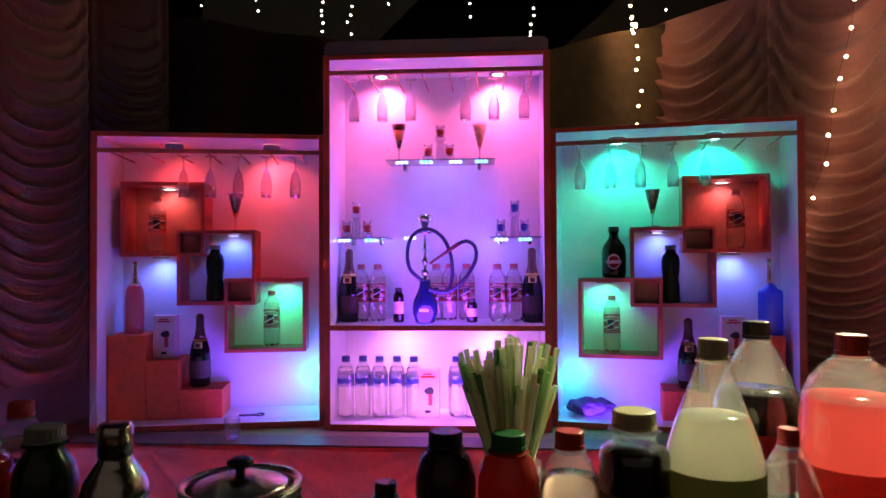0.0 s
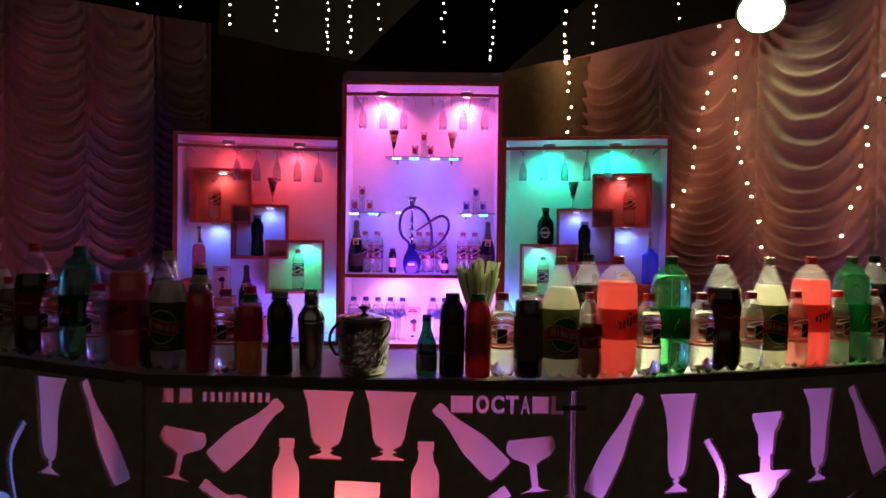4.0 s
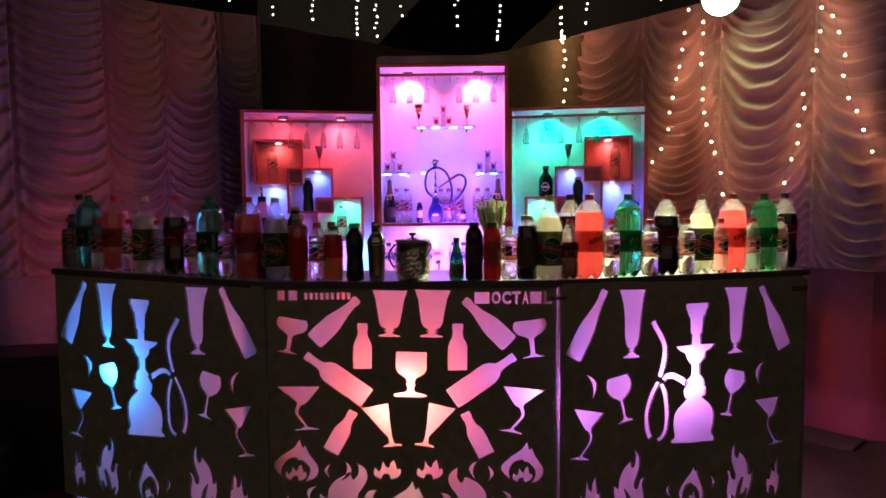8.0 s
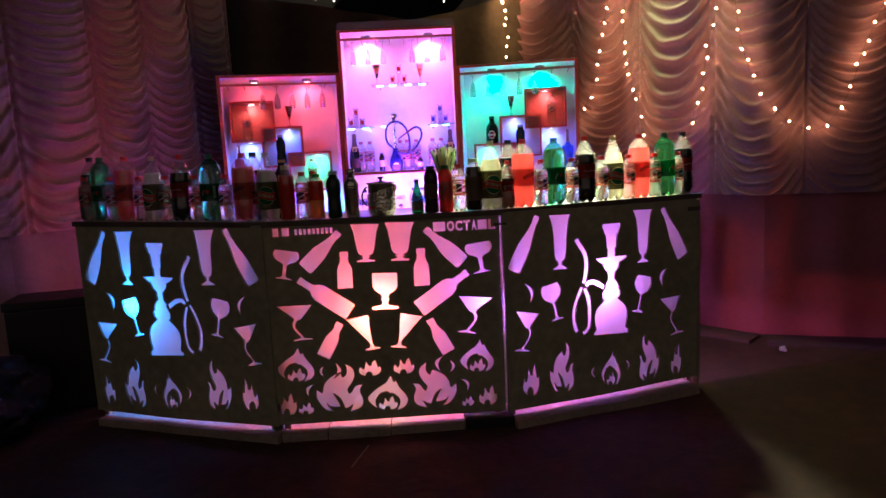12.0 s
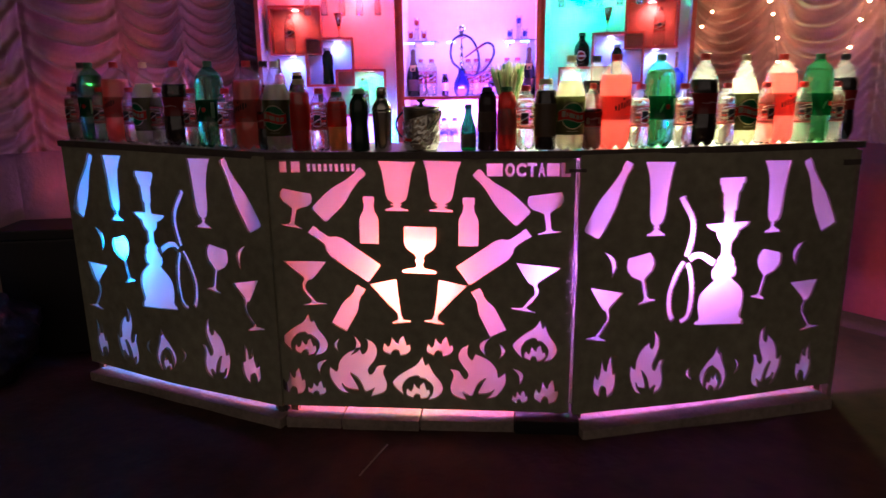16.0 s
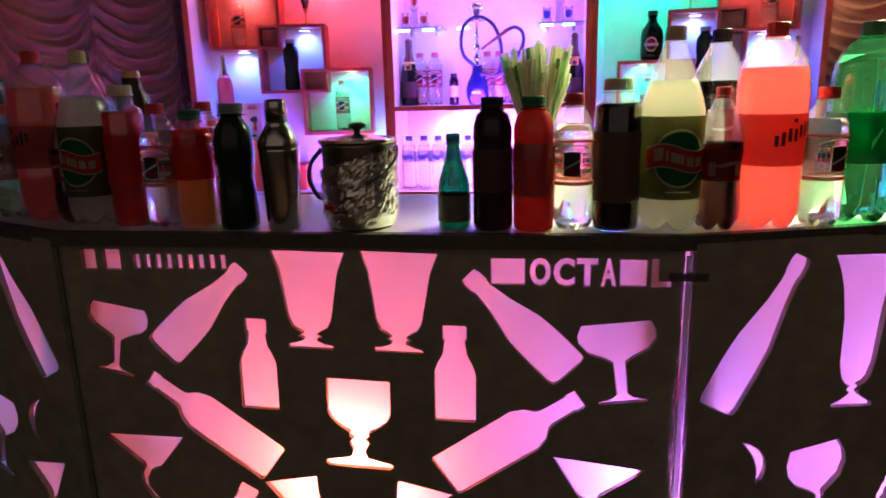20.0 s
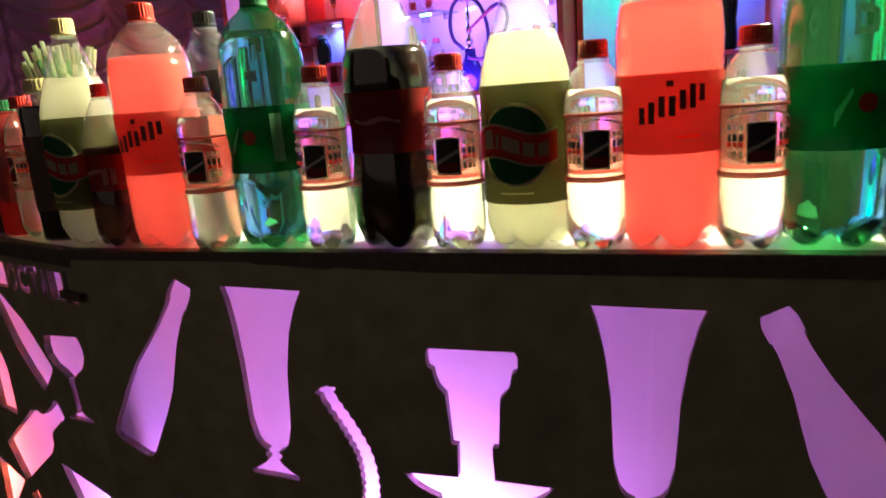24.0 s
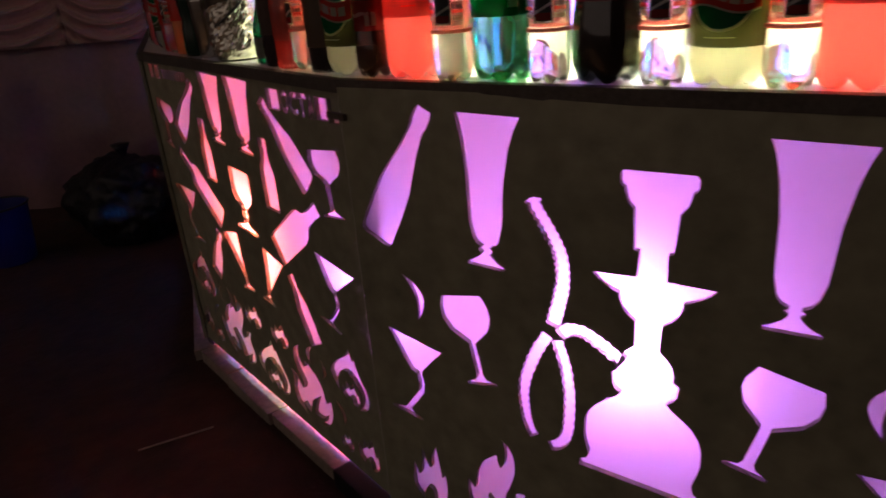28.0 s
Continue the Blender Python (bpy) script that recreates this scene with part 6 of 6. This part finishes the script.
def light_string(points, spacing, mesh, label, seed):
    r = random.Random(seed)
    t = thing("string_lights", label, "string lights", "strings of pea lights")
    path = smooth_path(points, 12)
    part("wire", tube(path, .0009, 5), M_wire, t)
    run, due = 0.0, spacing * .5
    for p, q in zip(path, path[1:]):
        run += (q - p).length
        if run >= due:
            due += spacing * r.uniform(.7, 1.3)
            o = new("bulb", mesh)
            o.parent = t
            o.location = q + Vector((r.uniform(-.012, .012), r.uniform(-.015, 0), r.uniform(-.01, .01)))
    return t


def on_wall(s, z, off=0.135):
    p, d = along(RIGHT_WALL, s)
    return p + Vector((d.y, -d.x, 0)) * off + Vector((0, 0, z))


S0 = 0.595
WARM = "warm white pea lights strung down the festoon curtain"
for k, pts in enumerate((
    ((.57, 2.62), (.53, 2.31), (.47, 2.08), (.44, 1.85), (.35, 1.63), (.24, 1.48)),
    ((.66, 2.52), (.68, 2.3), (.67, 2.07), (.70, 1.83), (.77, 1.61), (.82, 1.36)),
    ((1.36, 2.60), (1.37, 2.36), (1.36, 2.15), (1.30, 1.93), (1.27, 1.71), (1.17, 1.34)),
    ((1.40, 2.60), (1.42, 2.42), (1.48, 2.21), (1.52, 1.95), (1.62, 1.64), (1.71, 1.44), (1.80, 1.36), (1.92, 1.33), (2.02, 1.42), (2.10, 1.58), (2.16, 1.80), (2.26, 2.05), (2.40, 2.4)),
)):
    light_string([on_wall(S0 + s, z) for s, z in pts], .108, PEA, WARM, k)
light_string([(0.975, 2.56, 4.4), (0.98, 2.53, 2.75), (0.985, 2.5, 2.5), (1.0, 2.49, 2.2), (0.99, 2.5, 1.98)], .085, PEA, "warm white pea lights hanging behind the cabinet", 9)
for k, (x, z) in enumerate(((-2.06, 3.04), (-1.88, 2.91), (-1.59, 2.87), (-1.26, 2.80), (-.94, 2.70), (-.59, 2.63), (-.44, 2.60), (-.24, 2.72), (.19, 2.68), (.52, 2.53), (1.21, 2.68), (1.75, 2.80))):
    y = 2.80 if x < 1.5 else 2.70
    light_string([(x, y, 4.4), (x + .01, y, z + .6), (x, y, z)], .085, PEAWHITE, "white pea lights hanging from the tent ceiling", 20 + k)


# ---- beside the bar ----
def crate(z, turn, m0, plastic, w=.30, shift=0.0):
    t = thing("plastic_crate", "blue ribbed plastic bottle crate in a stack" if plastic == M_crate else "purple ribbed plastic bottle crate in a stack", "crate", "stacked bottle crates", m=m0 @ pose(shift, 0, z, 0, 0, turn))
    d, h = .38, .252
    for nm, b in (("side_wall", (-w / 2, w / 2, -d / 2, -d / 2 + .012)), ("side_wall", (-w / 2, w / 2, d / 2 - .012, d / 2)), ("end_wall", (-w / 2, -w / 2 + .012, -d / 2 + .013, d / 2 - .013)), ("end_wall", (w / 2 - .012, w / 2, -d / 2 + .013, d / 2 - .013))):
        part(nm, abox(*b, 0.004, h, bevel=.003), plastic, t)
    part("floor", abox(-w / 2 + .013, w / 2 - .013, -d / 2 + .013, d / 2 - .013, .004, .014), plastic, t)
    f = -d / 2
    for x in (-w / 2 + .012, -w / 2 + .075, w / 2 - .075, w / 2 - .012):
        part("rib", abox(x - .006, x + .006, f - .010, f - .0005, .03, h - .03, bevel=.002), plastic, t)
    for z0, z1 in ((.004, .028), (h - .028, h)):
        part("rail", abox(-w / 2 - .004, w / 2 + .004, f - .012, f - .0005, z0, z1, bevel=.003), plastic, t)
    # a grid of paler raised bars, standing in for short slots with light behind
    for r in range(3):
        for k in range(5):
            x, z0 = (k - 2) * .021, .062 + r * .05
            part("lit_slot_bar", abox(x - .0035, x + .0035, f - .005, f - .0005, z0, z0 + .032, bevel=.001), M_litslot, t)
    return t


M_crate = mat("blue_crate_plastic", (0.010, 0.010, 0.075), 0.45, noise_scale=8, noise_amount=0.3, bump=0.1)
M_cratepurple = mat("purple_crate_plastic", (0.022, 0.009, 0.035), 0.45, noise_scale=8, noise_amount=0.3, bump=0.1)
M_litslot = mat("lit_slot_plastic", (0.045, 0.03, 0.07), 0.5, noise_scale=30, noise_amount=0.4)
base = pose(1.777, 1.375, FLOOR_Z - .008, 0, 0, -2)
crate(0, 0, base, M_cratepurple)
mid = crate(.256, 1, base, M_crate, .29)
high = crate(.512, -2, base, M_cratepurple, .33, .004)
part("mark", abox(.06, .10, -.2028, -.2022, .226, .238), mat("orange_paint_mark", (0.45, 0.16, 0.02), 0.6), high, "small orange paint mark")
cu = bpy.data.curves.new("figures", "FONT")
cu.body, cu.size, cu.extrude, cu.offset = "2014", .058, .0005, .001
fo = bpy.data.objects.new("figures", cu)
scene.collection.objects.link(fo)
bpy.context.view_layer.update()
me = bpy.data.meshes.new_from_object(fo.evaluated_get(bpy.context.evaluated_depsgraph_get()))
bpy.data.objects.remove(fo)
me.materials.append(mat("grey_stencil_paint", (0.22, 0.21, 0.24), 0.6))
fig = new("stencilled_figures", me)
fig.parent = mid
fig.matrix_local = pose(.088, -.2012, .19, 90, 90, 0)


def bag():
    t = thing("plastic_bag", "black crumpled plastic rubbish bag beside the bar", "bag", m=pose(-2.2, .25, FLOOR_Z - .015))
    bm = bmesh.new()
    bmesh.ops.create_icosphere(bm, subdivisions=5, radius=1)
    for v in bm.verts:
        k = 1 + .25 * noise.noise(v.co * 1.7) + .10 * noise.noise(v.co * 5) + .04 * noise.noise(v.co * 14)
        v.co = Vector((v.co.x * .4 * k, v.co.y * .3 * k, max(0, .2 + v.co.z * .24 * k)))
    film_mat = mat("black_bag_film", (0.003, 0.003, 0.005), 0.5, bump=0.8, bump_scale=30)
    part("film", bm, film_mat, t, smooth=True)
    part("knot", lathe([(.05, .40), (.028, .43), (.02, .445), (.034, .47), (.05, .50), (.03, .505)], 14), film_mat, t, "twisted neck", True)
    t = thing("bucket", "dark blue plastic bucket with a rolled rim on the ground", "bucket", m=pose(-2.3, -.38, FLOOR_Z - .012))
    part("pail", lathe([(.11, 0), (.115, .005), (.145, .3)], 28, closed=False), mat("blue_bucket_plastic", (0.012, 0.018, 0.16), 0.45), t, smooth=True)
    part("base", lathe([(.109, .001), (.109, .006)], 28), M_blackplastic, t)
    part("rim", tube([(.147 * math.cos(a), .147 * math.sin(a), .301) for a in (6.28 * k / 28 for k in range(29))], .006), M_blackplastic, t)
    t = thing("straw_stick", "pale broken straw lying on the ground", "stick", m=pose(-.18, -.412, FLOOR_Z + .001))
    part("stick", tube([(0, 0, 0), (.03, .1, .002), (.062, .206, .003)], .0032, 6), M_plinth, t)


bag()


def floor_clutter():
    t = thing("storage_box", "dark plastic storage box with a lid behind the bar end", "box", m=pose(-1.98, .74, FLOOR_Z - .008, 0, 0, 12))
    dark = mat("dark_box_plastic", (0.012, 0.008, 0.008), 0.5, noise_scale=6, noise_amount=0.3, bump=0.1)
    part("body", abox(-.22, .22, -.15, .15, 0, .60, bevel=.01), dark, t)
    part("lid", abox(-.228, .228, -.158, .158, .601, .652, bevel=.008), dark, t)
    for s in (-1, 1):
        a, b = sorted((s * .2205, s * .236))
        part("handle", abox(a, b, -.05, .05, .46, .485, bevel=.003), dark, t)
    t = thing("paper_scrap", "small crumpled white paper scrap on the ground", "litter", m=pose(2.46, .83, FLOOR_Z - .006))
    bm = bmesh.new()
    bmesh.ops.create_icosphere(bm, subdivisions=2, radius=.022)
    for v in bm.verts:
        v.co *= 1 + .5 * noise.noise(v.co * 60)
        v.co.z = max(0, v.co.z + .012)
    part("paper", bm, mat("white_paper", (0.7, 0.68, 0.64), 0.7), t)


floor_clutter()
